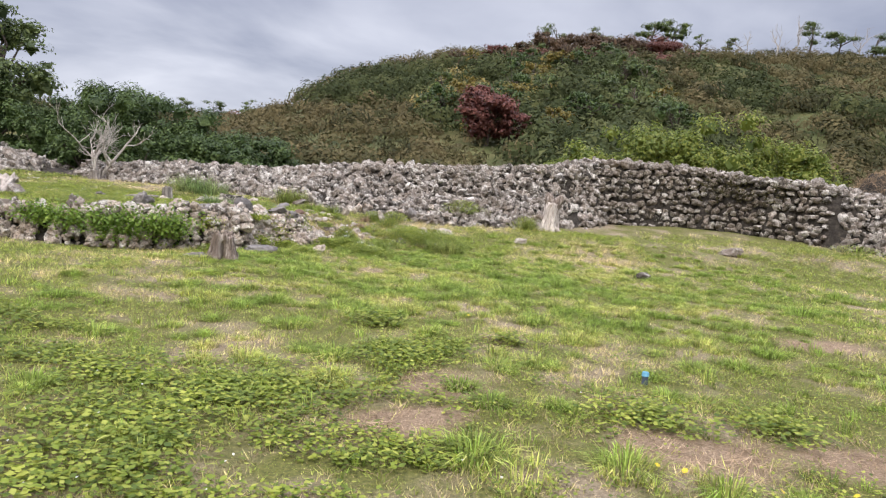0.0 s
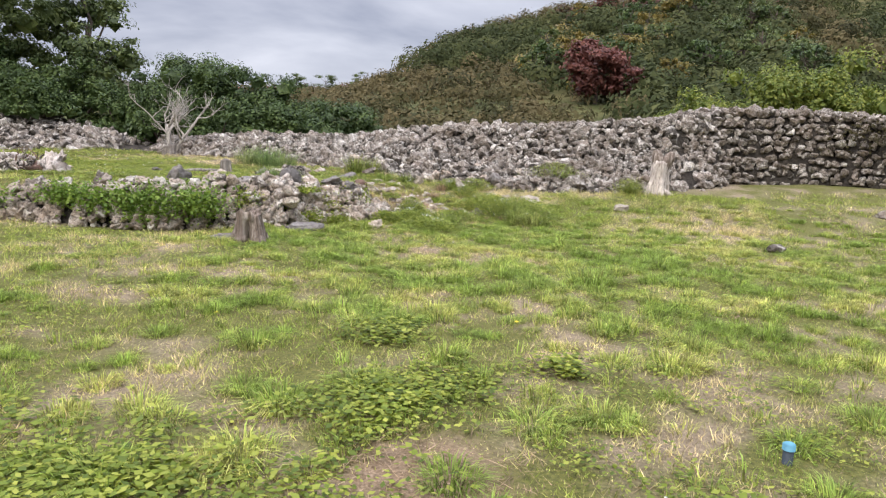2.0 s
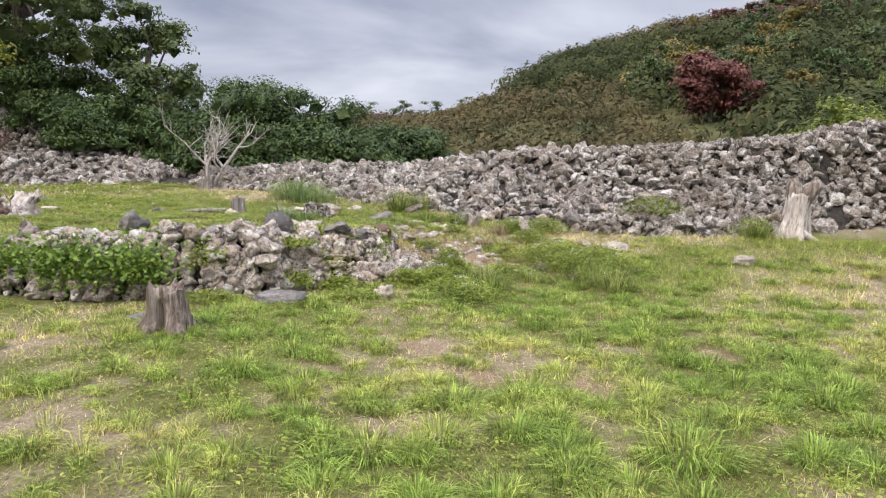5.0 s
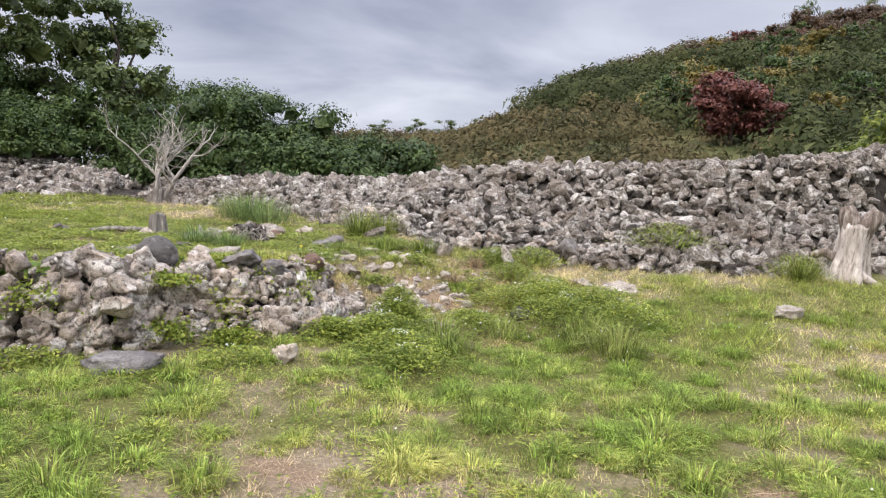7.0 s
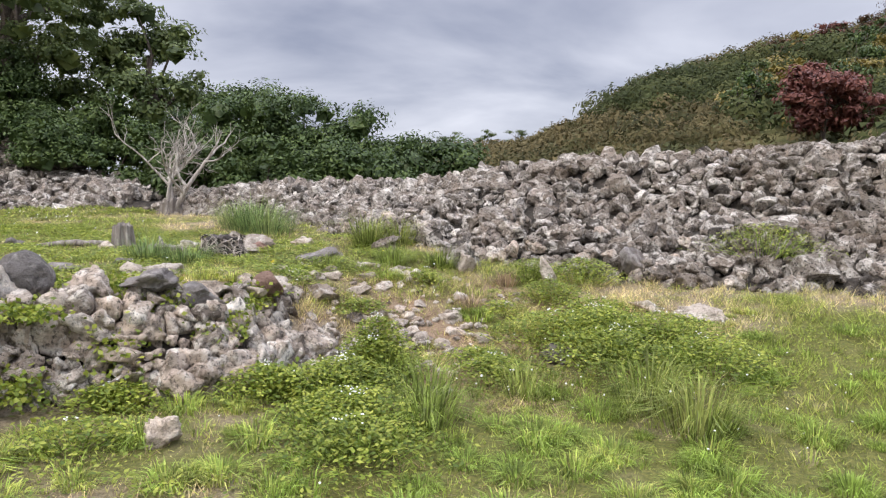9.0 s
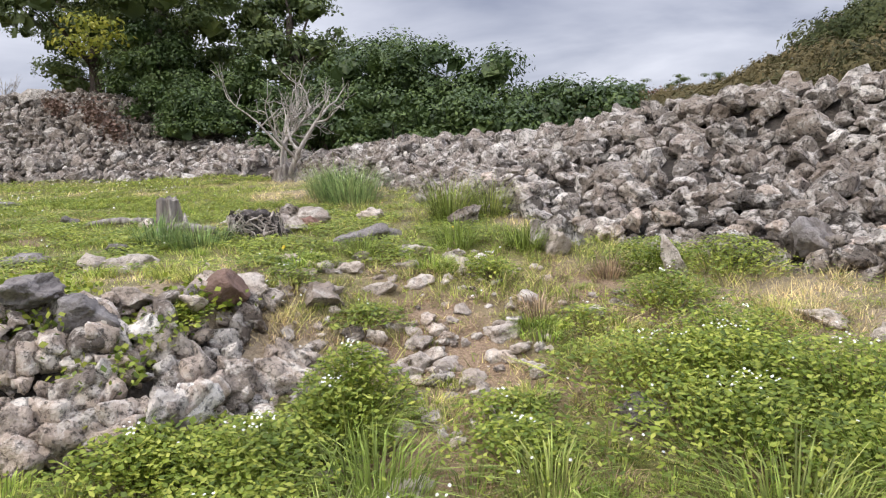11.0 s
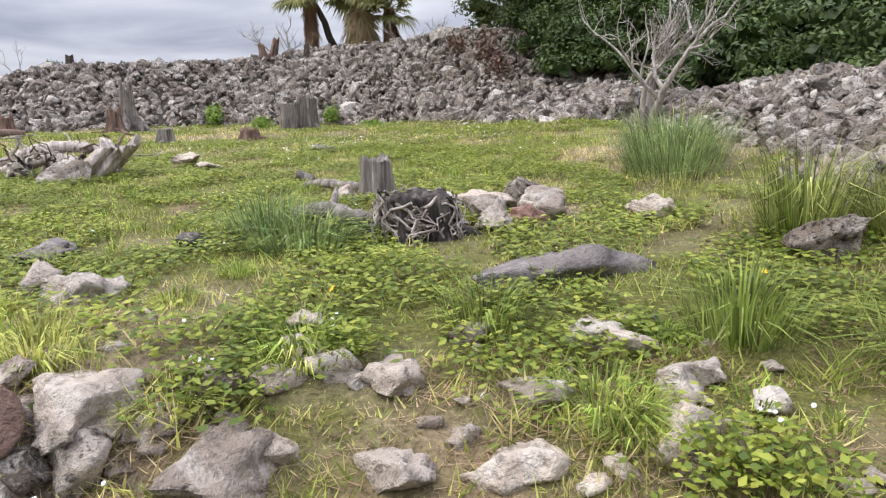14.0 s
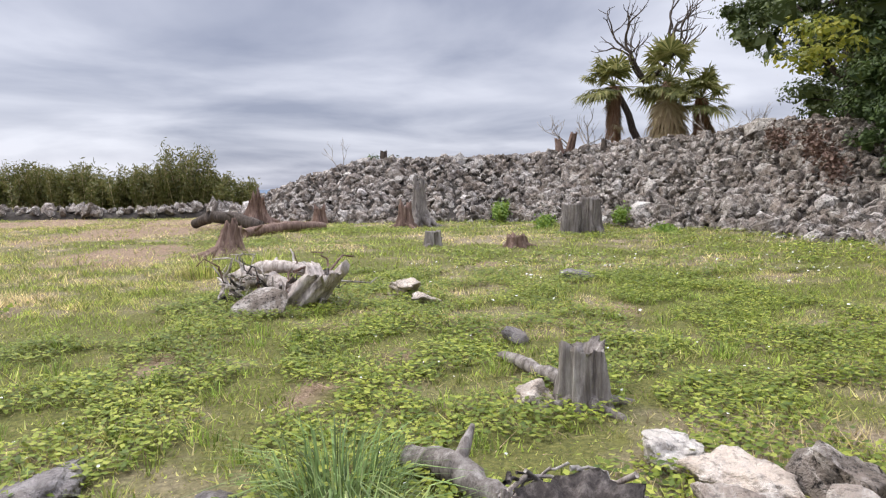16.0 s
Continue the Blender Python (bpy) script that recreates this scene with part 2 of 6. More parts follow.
def wood_material(name, light, mid, dark, along=2.0):
    s = Mat(name, 0.9)
    mp = s.n.new("ShaderNodeMapping")
    mp.inputs["Scale"].default_value = (22, 22, along)
    s.l.new(s.tc.outputs["Object"], mp.inputs["Vector"])
    t = s.n.new("ShaderNodeTexNoise")
    t.inputs["Scale"].default_value, t.inputs["Detail"].default_value, t.inputs["Roughness"].default_value = 1.0, 6, 0.7
    s.l.new(mp.outputs[0], t.inputs["Vector"])
    col = s.ramp(t.outputs[0], (0.32, dark), (0.5, mid), (0.66, light))
    s.color(s.mix(s.ramp(s.noise(3.0, 4), (0.4, 0.0), (0.65, 0.6)), col, tuple(c * 0.6 for c in mid)))
    s.bump(t.outputs[0], 1.0, 0.03)
    return s.m


M_WOOD = wood_material("weathered_grey_wood", (0.46, 0.42, 0.37), (0.25, 0.215, 0.185), (0.06, 0.048, 0.04))
M_BURNT = wood_material("charred_root_wood", (0.22, 0.19, 0.165), (0.075, 0.062, 0.054), (0.012, 0.01, 0.009), 4.0)
M_STUMP = wood_material("brown_weathered_wood", (0.50, 0.43, 0.37), (0.21, 0.16, 0.125), (0.022, 0.016, 0.012))
M_BARK = wood_material("brown_bark", (0.17, 0.135, 0.105), (0.09, 0.07, 0.055), (0.03, 0.024, 0.02))
M_TWIG = wood_material("pale_dead_twigs", (0.62, 0.57, 0.50), (0.42, 0.375, 0.325), (0.15, 0.13, 0.11))
M_DRIFT = wood_material("bleached_driftwood", (0.78, 0.70, 0.62), (0.55, 0.47, 0.405), (0.18, 0.145, 0.12), 5.0)
M_LOG = wood_material("reddish_rotten_wood", (0.36, 0.26, 0.20), (0.22, 0.14, 0.105), (0.07, 0.045, 0.035))

# ---- geometry helpers ----
rng = np.random.default_rng(7)


def mesh_of(name, verts, faces, material, smooth=False):
    """A mesh from numpy arrays: faces all of one length."""
    me = bpy.data.meshes.new(name)
    verts, faces = np.asarray(verts, dtype=np.float32), np.asarray(faces, dtype=np.int32)
    k = faces.shape[1]
    me.vertices.add(len(verts))
    me.vertices.foreach_set("co", verts.ravel())
    me.loops.add(faces.size)
    me.loops.foreach_set("vertex_index", faces.ravel())
    me.polygons.add(len(faces))
    me.polygons.foreach_set("loop_start", np.arange(0, faces.size, k, dtype=np.int32))
    me.polygons.foreach_set("use_smooth", np.full(len(faces), smooth))
    me.materials.append(material)
    me.update(calc_edges=True)
    return me


def sstep(a, b, v):
    t = np.clip((v - a) / (b - a), 0, 1)
    return t * t * (3 - 2 * t)


def wave(x, y, k, seed):
    """Cheap smooth noise in the plan, about -1 to 1."""
    r = np.random.default_rng(seed)
    out = 0
    for _ in range(5):
        a, ph, f = r.uniform(0, 6.28), r.uniform(0, 6.28), k * r.uniform(0.6, 1.7)
        out = out + np.sin((x * np.cos(a) + y * np.sin(a)) * f + ph)
    return out / 3.0


def along(line, x, y):
    """Of a polyline with rows (x, y, ...): distance, side (+ left of its run) and the other columns at the foot point."""
    line = np.asarray(line, float)
    x, y = np.asarray(x, float), np.asarray(y, float)
    best = np.full(x.shape, 1e9)
    side = np.zeros(x.shape)
    cols = np.zeros(x.shape + (line.shape[1] - 2,))
    for a, b in zip(line[:-1], line[1:]):
        d = b[:2] - a[:2]
        n = d @ d
        t = np.clip(((x - a[0]) * d[0] + (y - a[1]) * d[1]) / n, 0, 1)
        dist = np.hypot(x - a[0] - t * d[0], y - a[1] - t * d[1])
        m = dist < best
        best = np.where(m, dist, best)
        side = np.where(m, np.sign(d[0] * (y - a[1]) - d[1] * (x - a[0])), side)
        for i in range(cols.shape[-1]):
            cols[..., i] = np.where(m, a[2 + i] + t * (b[2 + i] - a[2 + i]), cols[..., i])
    return best, side, cols


# edge of the terrace, run from south-west to north-east
EDGE = [(-14, -60), (-13.5, 0), (-10.5, 10), (-8.2, 14.0), (-5.4, 14.1), (-4.4, 14.85), (-3.8, 15.35), (-3.6, 15.9), (-3.05, 16.45), (-2.95, 17.3), (-2.4, 19.0), (-3.0, 40), (-3.5, 300)]


HILL = 1.6


def land(x, y):
    """Height of the ground."""
    x, y = np.asarray(x, float), np.asarray(y, float)
    d, side, _ = along(EDGE, x, y)
    w = 0.35 + 2.6 * sstep(16.6, 19.0, y)
    t = sstep(-0.5, 0.5, d * side / w)
    z = 0.42 * t
    low = 0.42 * sstep(17.2, 21.3, y) + 0.25 * sstep(21.3, 24.3, y) - 0.10 - 0.08 * sstep(11, 14.5, y)
    z = z + (1 - t) * low + t * 0.22 * sstep(19.5, 24, y)
    z = z + 0.03 * wave(x, y, 0.9, 3) + 0.012 * wave(x, y, 4.0, 4)
    # hill behind the wall
    p, q = x / HILL, y / HILL
    ridge = 18.2 + 2.4 * sstep(30, 65, p) - 2.6 * sstep(12, -10, p) - 7.0 * sstep(-9, -22, p) - 6.0 * sstep(-20, -36, p)
    rise = sstep(0, 1, np.clip((q - 26 - 10 * sstep(0, -30, p)) / 80.0, 0, 1)) ** 0.85
    hill = ridge * rise + (0.9 * wave(p, q, 0.09, 5) + 0.6 * wave(p, q, 0.3, 6)) * sstep(30, 60, q) * sstep(-60, -20, p)
    z = z + 1.025 * HILL * hill * sstep(-75, -30, p)
    far = 17.0 * sstep(185, 290, y) * sstep(-330, -190, x)
    z = np.where(y > 185, np.maximum(z * sstep(400, 185, y), 0) + far, z)
    # the land falls away to the sea in the west
    z = z - 30.0 * sstep(-48, -110, x - 0.35 * np.minimum(0, y)) * sstep(90, 40, y) - 18 * sstep(-150, -400, x)
    return z


def eased(line, n=6):
    """A polyline with rounded bends."""
    line = np.asarray(line, float)
    pts = np.vstack([2 * line[0] - line[1], line, 2 * line[-1] - line[-2]])
    out = []
    for a, b, c, d in zip(pts[:-3], pts[1:-2], pts[2:-1], pts[3:]):
        for t in np.arange(n) / n:
            out.append(0.5 * (2 * b + (c - a) * t + (2 * a - 5 * b + 4 * c - d) * t ** 2 + (3 * b - a - 3 * c + d) * t ** 3))
    out.append(line[-1])
    return np.array(out)


# rubble walls: x, y, height, front foot distance, back foot distance, flat half-width of the top, how much of an upright face stands over its talus
WALL_N = np.array([
    (-11.7, 24.4, 0.45, 1.0, 1.0, 0.2, 0), (-9.5, 24.5, 0.60, 1.4, 1.2, 0.3, 0), (-7, 24.5, 0.66, 2.0, 1.2, 0.3, 0), (-5, 24.4, 0.80, 2.9, 1.3, 0.35, 0),
    (-3.2, 24.2, 1.06, 3.4, 1.4, 0.4, 0.3), (-1.2, 24.0, 1.30, 3.3, 1.4, 0.4, 0.7), (1, 24.0, 1.42, 2.9, 1.4, 0.45, 1), (3.2, 24.4, 1.62, 1.9, 1.4, 0.5, 0.8),
    (4.7, 25.3, 1.98, 0.95, 1.5, 0.6, 0), (7, 25.5, 1.92, 0.85, 1.6, 0.65, 0), (9.3, 24.9, 1.75, 0.85, 1.6, 0.65, 0), (11, 24.2, 1.75, 0.9, 1.6, 0.6, 0),
    (12.2, 23.6, 1.55, 1.6, 1.6, 0.5, 0), (14, 23.4, 1.35, 1.9, 1.6, 0.4, 0), (17, 24.4, 1.3, 1.6, 1.6, 0.4, 0), (24, 27, 1.3, 1.5, 1.5, 0.4, 0)])
WALL_N = eased(WALL_N)
WALL_W = np.array([
    (-26.6, 6.2, 0.25, 1.5, 1.5, 0.3), (-27.4, 8, 1.2, 3.5, 3, 0.5), (-28.2, 10.5, 1.95, 5.0, 6, 0.8), (-28.6, 14, 2.05, 5.0, 8, 0.8), (-29, 17.5, 2.2, 5.2, 8, 0.8),
    (-28, 20.2, 2.45, 5.2, 8, 0.8), (-25.2, 22.6, 2.35, 4.6, 6, 0.7), (-22.5, 24.2, 2.4, 4.0, 5, 0.6), (-19.5, 25.2, 1.9, 3.6, 4, 0.5),
    (-17.0, 25.2, 0.95, 3.2, 2.5, 0.5), (-14.6, 24.9, 0.6, 2.3, 1.5, 0.5), (-13.0, 24.7, 0.3, 1.2, 1.0, 0.3)])
WALL_W = eased(WALL_W)
WALL_S = eased(np.array([(-24.5, -9, 0.4, 0.9, 0.9, 0.3), (-25.5, -2, 0.42, 0.9, 0.9, 0.3), (-26.5, 2, 0.36, 0.9, 0.9, 0.3), (-28.2, 4, 0.5, 1.2, 1.0, 0.3), (-27.2, 6.4, 0.3, 1.0, 1.0, 0.3)]))
# foot of the terrace wall: x, y, height
FACE_T = eased(np.array([(-7.9, 13.7, 0.3), (-7.0, 13.75, 0.4), (-5.3, 13.95, 0.48), (-4.3, 14.5, 0.54), (-3.6, 14.98, 0.55), (-3.42, 15.6, 0.46), (-2.9, 16.08, 0.33), (-2.62, 16.45, 0.26), (-2.65, 17.0, 0.26), (-2.75, 17.6, 0.14)]))


def profile(u, ledge):
    """Height of a rubble wall's side, 1 at the top's edge (u = 0) to 0 at the foot (u = 1)."""
    return (1 - ledge) * (1 - u) + ledge * np.interp(u, (0, 0.24, 0.5, 1), (1, 0.42, 0.36, 0))


def heap(line, x, y, front):
    """Height of a rubble wall above the ground. front: the sign of the side that faces the walk."""
    d, side, c = along(line, x, y)
    face = side * front > 0
    w = np.where(face, c[..., 1], c[..., 2])
    u = np.clip((d - c[..., 3]) / np.maximum(w - c[..., 3], 0.05), 0, 1)
    ledge = np.where(face, c[..., 4], 0) if c.shape[-1] > 4 else 0.0
    return c[..., 0] * profile(u, ledge)


def wall_core(name, line, front, step, label):
    pad = line[:, 3:5].max() + 0.3
    xs = np.arange(line[:, 0].min() - pad, line[:, 0].max() + pad, step)
    ys = np.arange(line[:, 1].min() - pad, line[:, 1].max() + pad, step)
    gx, gy = np.meshgrid(xs, ys)
    line = line - np.array([0, 0, 0.1, 0.12, 0.12, 0.0, 0.0])[:line.shape[1]]
    h = heap(line, gx, gy, front)
    z = land(gx, gy) + np.where(h > 0.01, h - 0.03 + 0.03 * wave(gx, gy, 5, 8), -0.25)
    idx = np.arange(gx.size).reshape(gx.shape)
    f = np.stack([idx[:-1, :-1], idx[:-1, 1:], idx[1:, 1:], idx[1:, :-1]], -1).reshape(-1, 4)
    keep = (h.ravel()[f] > 0.01).any(1)
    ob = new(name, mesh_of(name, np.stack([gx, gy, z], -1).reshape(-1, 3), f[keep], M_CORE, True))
    return tagged(ob, label, "wall", kind="structure")


def rock_shape(seed, level=2, rough=0.28, flat=0.75, facets=7):
    """Vertices and triangles of one rugged rock about 1 across."""
    r = np.random.default_rng(seed)
    bm = bmesh.new()
    bmesh.ops.create_icosphere(bm, subdivisions=level, radius=0.5)
    v = np.array([p.co[:] for p in bm.verts])
    f = np.array([[p.index for p in q.verts] for q in bm.faces])
    bm.free()
    for _ in range(facets):
        n = r.normal(size=3)
        n /= np.linalg.norm(n)
        cut = r.uniform(0.2, 0.4)
        v = v - np.outer(np.maximum(v @ n - cut, 0), n)
    off = Vector(r.uniform(-50, 50, 3))
    k = np.array([noise.fractal(Vector(p) * 3.0 + off, 0.9, 2.1, 3) - 0.5 * abs(noise.noise(Vector(p) * 7.0 + off)) - (0.35 * abs(noise.noise(Vector(p) * 15.0 + off)) if level > 2 else 0) for p in v])
    v = v * (1 + rough * k)[:, None]
    v[:, 2] *= flat
    return v, f


def block_shape(seed, level=2, square=0.6, rough=0.2, cuts=4, flat=0.85):
    """A worn building stone about 1 across: a rounded block with knocked-off corners and a lumpy skin."""
    r = np.random.default_rng(seed)
    bm = bmesh.new()
    bmesh.ops.create_icosphere(bm, subdivisions=level, radius=0.5)
    v = np.array([p.co[:] for p in bm.verts])
    f = np.array([[p.index for p in q.verts] for q in bm.faces])
    bm.free()
    box = v / (np.abs(v).max(1)[:, None] * 2) * 0.94
    v = v * (1 - square) + box * square
    for _ in range(cuts):
        n = r.normal(size=3)
        n /= np.linalg.norm(n)
        v = v - np.outer(np.maximum(v @ n - r.uniform(0.3, 0.42), 0), n)
    off = Vector(r.uniform(-50, 50, 3))
    k = np.array([noise.fractal(Vector(p) * 2.6 + off, 0.9, 2.1, 3) - (0.5 * abs(noise.noise(Vector(p) * 9.0 + off)) if level > 2 else 0) for p in v])
    v = v * (1 + rough * k)[:, None]
    v[:, 2] *= flat
    return v, f


ROCKS = [block_shape(i, 2, random.uniform(0.35, 0.9), 0.36, 8, random.uniform(0.65, 0.95)) for i in range(16)]
FINE = [block_shape(40 + i, 3, random.uniform(0.5, 0.95), 0.34, 8, random.uniform(0.65, 0.95)) for i in range(12)]
FAR = [block_shape(70 + i, 1, random.uniform(0.3, 0.8), 0.5, 3, random.uniform(0.6, 0.9)) for i in range(16)]
SHAPES = {"rough": ROCKS, "fine": FINE, "far": FAR}


def turns(n, r, tilt=1.0):
    """n random rotation matrices."""
    q = r.normal(size=(n, 4)) * np.array([1, tilt, tilt, 1])
    q /= np.linalg.norm(q, axis=1)[:, None]
    w, x, y, z = q.T
    return np.stack([1 - 2 * (y * y + z * z), 2 * (x * y - z * w), 2 * (x * z + y * w), 2 * (x * y + z * w), 1 - 2 * (x * x + z * z), 2 * (y * z - x * w),
                     2 * (x * z - y * w), 2 * (y * z + x * w), 1 - 2 * (x * x + y * y)], -1).reshape(n, 3, 3)


def face_points(line, front, du, dv, r, back=0.5):
    """Jittered rows of places over the front and the top of a rubble wall, even along its slope."""
    out = []
    for a, b in zip(line[:-1], line[1:]):
        d = b[:2] - a[:2]
        length = np.hypot(*d)
        nrm = np.array([-d[1], d[0]]) / length * front
        n_u = max(2, int(length / du))
        for i in range(n_u):
            t = (i + r.uniform(0, 1)) / n_u
            row = (a + t * (b - a))[2:]
            h, wf, wb, flat = row[:4]
            u = np.linspace(0, 1, 9)
            q = np.concatenate([[-min(back, wb)], flat + u * (wf - flat)])
            z = np.concatenate([[h], h * profile(u, row[4] if len(row) > 4 else 0.0)])
            run = np.concatenate([[0], np.cumsum(np.hypot(np.diff(q), np.diff(z)))])
            if wf < 1.4 and a[0] > 3.4:
                run = run[:2]
            for s in np.arange(0, run[-1], dv):
                s = s + r.uniform(-0.45, 0.45) * dv
                out.append(a[:2] + d * (t + r.uniform(-1.3, 1.3) / n_u) + nrm * np.interp(s, run, q[:len(run)]))
    return np.array(out)


def lay_stones(wall, line, front, du, dv, size, near, seed, material, sink=0.05, tilt=0.6, extra=None, form="rough"):
    """Stones over a rubble wall, with those of its coursed face."""
    r = np.random.default_rng(seed)
    p = face_points(line, front, du, dv, r)
    z = land(p[:, 0], p[:, 1]) + heap(line, p[:, 0], p[:, 1], front)
    n = len(p)
    sc = size * np.exp(r.normal(0, 0.36, n))[:, None] * r.uniform(0.75, 1.3, (n, 3))
    pos = np.column_stack([p, z - sink + r.uniform(-0.04, 0.05, n)])
    rot = turns(n, r, tilt)
    if extra:
        pos, sc, rot = (np.concatenate([a, b]) for a, b in zip((pos, sc, rot), extra))
    return set_stones(wall, pos, sc, rot, near, r, material, form)


def courses(line, x0, x1, rise, seed, loose=0.1):
    """Stones laid in rough courses on the upright face of the long wall between x0 and x1."""
    r = np.random.default_rng(seed)
    pos, sc, rot = [], [], []
    run = np.concatenate([[0], np.cumsum(np.hypot(*np.diff(line[:, :2], axis=0).T))])
    col = lambda s: np.array([np.interp(s, run, line[:, k]) for k in range(line.shape[1])])
    ends = np.interp((x0, x1), line[:, 0], run)
    for level in range(14):
        s = ends[0] + r.uniform(0, 0.2)
        while s < ends[1]:
            w = r.uniform(0.13, 0.33)
            row, ahead = col(s), col(s + 0.1)
            d = (ahead - row)[:2]
            d /= np.hypot(*d)
            out = np.array([d[1], -d[0]])
            h, wf, flat, ledge = row[2], row[3], row[5], row[6]
            low = 0.42 * h * sstep(0.2, 0.9, ledge)
            v = low + (level + 0.5) * rise + 0.05 * math.sin(s * 1.3 + level * 1.9) + r.uniform(-0.06, 0.06)
            if v < h - 0.02:
                far = wf - flat
                q = flat + (1 - (v - low) / (h - low)) * (far if ledge < 0.4 else 0.3 * far) - 0.06 + r.uniform(-0.04, 0.04)
                at = row[:2] + out * q
                pos.append((*at, float(land(*at)) + v))
                sc.append((w * 0.97, r.uniform(0.24, 0.36), rise * r.uniform(1.15, 1.75)))
                a = math.atan2(d[1], d[0])
                e = Euler((r.normal(0, loose), r.normal(0, loose), a + r.normal(0, loose))).to_matrix()
                rot.append([list(x) for x in e])
            s += w
    return np.array(pos), np.array(sc), np.array(rot)


def lay_face(wall, line, du, dv, size, near, seed, material):
    """Stones in rough courses up the upright face of a low wall."""
    r = np.random.default_rng(seed)
    pos = []
    for a, b in zip(line[:-1], line[1:]):
        d = b[:2] - a[:2]
        length = np.hypot(*d)
        out = np.array([d[1], -d[0]]) / length
        for i in range(max(1, int(round(length / du)))):
            t = r.uniform(0, 1)
            h = (a + t * (b - a))[2]
            q = a[:2] + d * t
            for v in np.arange(-0.14, h + 0.06, dv):
                v += r.uniform(-0.4, 0.4) * dv
                pos.append((*(q - out * (0.3 * max(v, 0) / max(h, 0.1) + r.uniform(-0.05, 0.05))), v))
            for k in range(2 if q[0] > -6.2 else 0):
                w = q - out * (0.34 + r.uniform(0, 0.4))
                pos.append((*w, float(land(w[0], w[1])) + r.uniform(-0.08, 0.03)))
    pos = np.array(pos)
    n = len(pos)
    sc = size * np.clip(np.exp(r.normal(0, 0.5, n)), 0.4, 1.75)[:, None] * r.uniform(0.7, 1.3, (n, 3))
    return set_stones(wall, pos, sc, turns(n, r, 0.3), near, r, material, "fine")


def set_stones(wall, pos, sc, rot, near, r, material, form="rough"):
    """Those by the point near as objects of their own, the rest joined."""
    n = len(pos)
    kind = r.integers(0, len(SHAPES[form]), n)
    order = np.argsort(np.hypot(pos[:, 0] - near[0], pos[:, 1] - near[1]))
    own, rest = order[:300], order[300:]
    vs, fs, base = [], [], 0
    for k, (v, f) in enumerate(SHAPES[form]):
        ids = rest[kind[rest] == k]
        if len(ids) == 0:
            continue
        w = np.einsum("nij,nvj->nvi", rot[ids], v[None] * sc[ids][:, None]) + pos[ids][:, None]
        vs.append(w.reshape(-1, 3))
        fs.append((f[None] + (np.arange(len(ids)) * len(v))[:, None, None] + base).reshape(-1, 3))
        base += len(ids) * len(v)
    if vs:
        ob = new("rubble", mesh_of("rubble", np.concatenate(vs), np.concatenate(fs), material, form == "fine"))
        ob.parent = wall
        tagged(ob, kind="stuff")
    return [(kind[i], pos[i], rot[i], sc[i]) for i in own], material, wall, form


STONE_MESH = {}


def stone_objects(jobs):
    """The nearest stones of a wall, each an object on a shared mesh."""
    rows, material, wall, form = jobs
    for kind, pos, rot, sc in rows:
        key = (int(kind), material.name, form)
        if key not in STONE_MESH:
            STONE_MESH[key] = mesh_of("stone", *SHAPES[form][kind], material, form == "fine")
        ob = new("stone", STONE_MESH[key])
        ob.parent = wall
        m = Matrix([list(row) for row in rot]).to_4x4()
        ob.matrix_basis = Matrix.Translation(Vector(pos)) @ m @ Matrix.Diagonal((*sc, 1))


DIRT = [(1.95, 6.17, 0.8, 0.5), (2.92, 6.27, 0.9, 0.5), (0.44, 7.05, 0.55, 0.4), (0.18, 6.27, 0.5, 0.35), (4.60, 9.99, 0.7, 0.4), (0.50, 13.20, 0.35, 0.3), (-0.30, 12.90, 0.5, 0.3), (1.50, 14.40, 0.5, 0.3), (-1.00, 13.60, 0.4, 0.25), (-1.60, 12.60, 0.4, 0.25),
        (-1.50, 17.20, 0.45, 1.4), (-2.30, 18.30, 0.8, 0.7), (-2.10, 19.60, 0.8, 0.5), (-7.40, 17.60, 0.4, 0.2), (-21, 10.5, 2.5, 1.0), (-24, 6, 4, 3), (-19, 7.5, 5, 2.2), (-13.72, 11.07, 2.5, 1.2), (-22, 1, 6, 3), (-12.50, 12.00, 1.2, 0.6), (-8.20, 17.00, 0.4, 0.2), (-6.60, 17.50, 0.4, 0.18), (-13, 17.5, 0.7, 0.3), (-9.50, 19.20, 0.5, 0.2), (-7.00, 16.20, 0.4, 0.2)]


def bare(x, y):
    """How bare the ground is, 0 to 1."""
    out = np.zeros(np.shape(x))
    for cx, cy, rx, ry in DIRT:
        out = np.maximum(out, 1 - sstep(0.3, 1.25, np.hypot((x - cx) / rx, (y - cy) / ry) + 0.25 * wave(x, y, 5, 41)))
    return out


# ---- ground, sea, walls ----
def spread(*bands):
    out = []
    for a, b, step in bands:
        out.append(np.arange(a, b, step))
    return np.concatenate(out)


gxs = spread((-4500, -400, 400), (-400, -120, 20), (-120, -34, 3), (-34, 18, 0.29), (18, 190, 3.2), (190, 400, 30), (400, 4600, 400))
gys = spread((-4500, -200, 400), (-200, -20, 15), (-20, 0, 1.0), (0, 26, 0.29), (26, 190, 2.4), (190, 400, 10), (400, 4600, 400))
gx, gy = np.meshgrid(gxs, gys)
idx = np.arange(gx.size).reshape(gx.shape)
gf = np.stack([idx[:-1, :-1], idx[:-1, 1:], idx[1:, 1:], idx[1:, :-1]], -1).reshape(-1, 4)
ground = new("ground", mesh_of("ground", np.stack([gx, gy, land(gx, gy)], -1).reshape(-1, 3), gf, M_GROUND, True))
soil = ground.data.attributes.new("bare", "FLOAT", "POINT")
soil.data.foreach_set("value", bare(gx, gy).ravel().astype(np.float32))
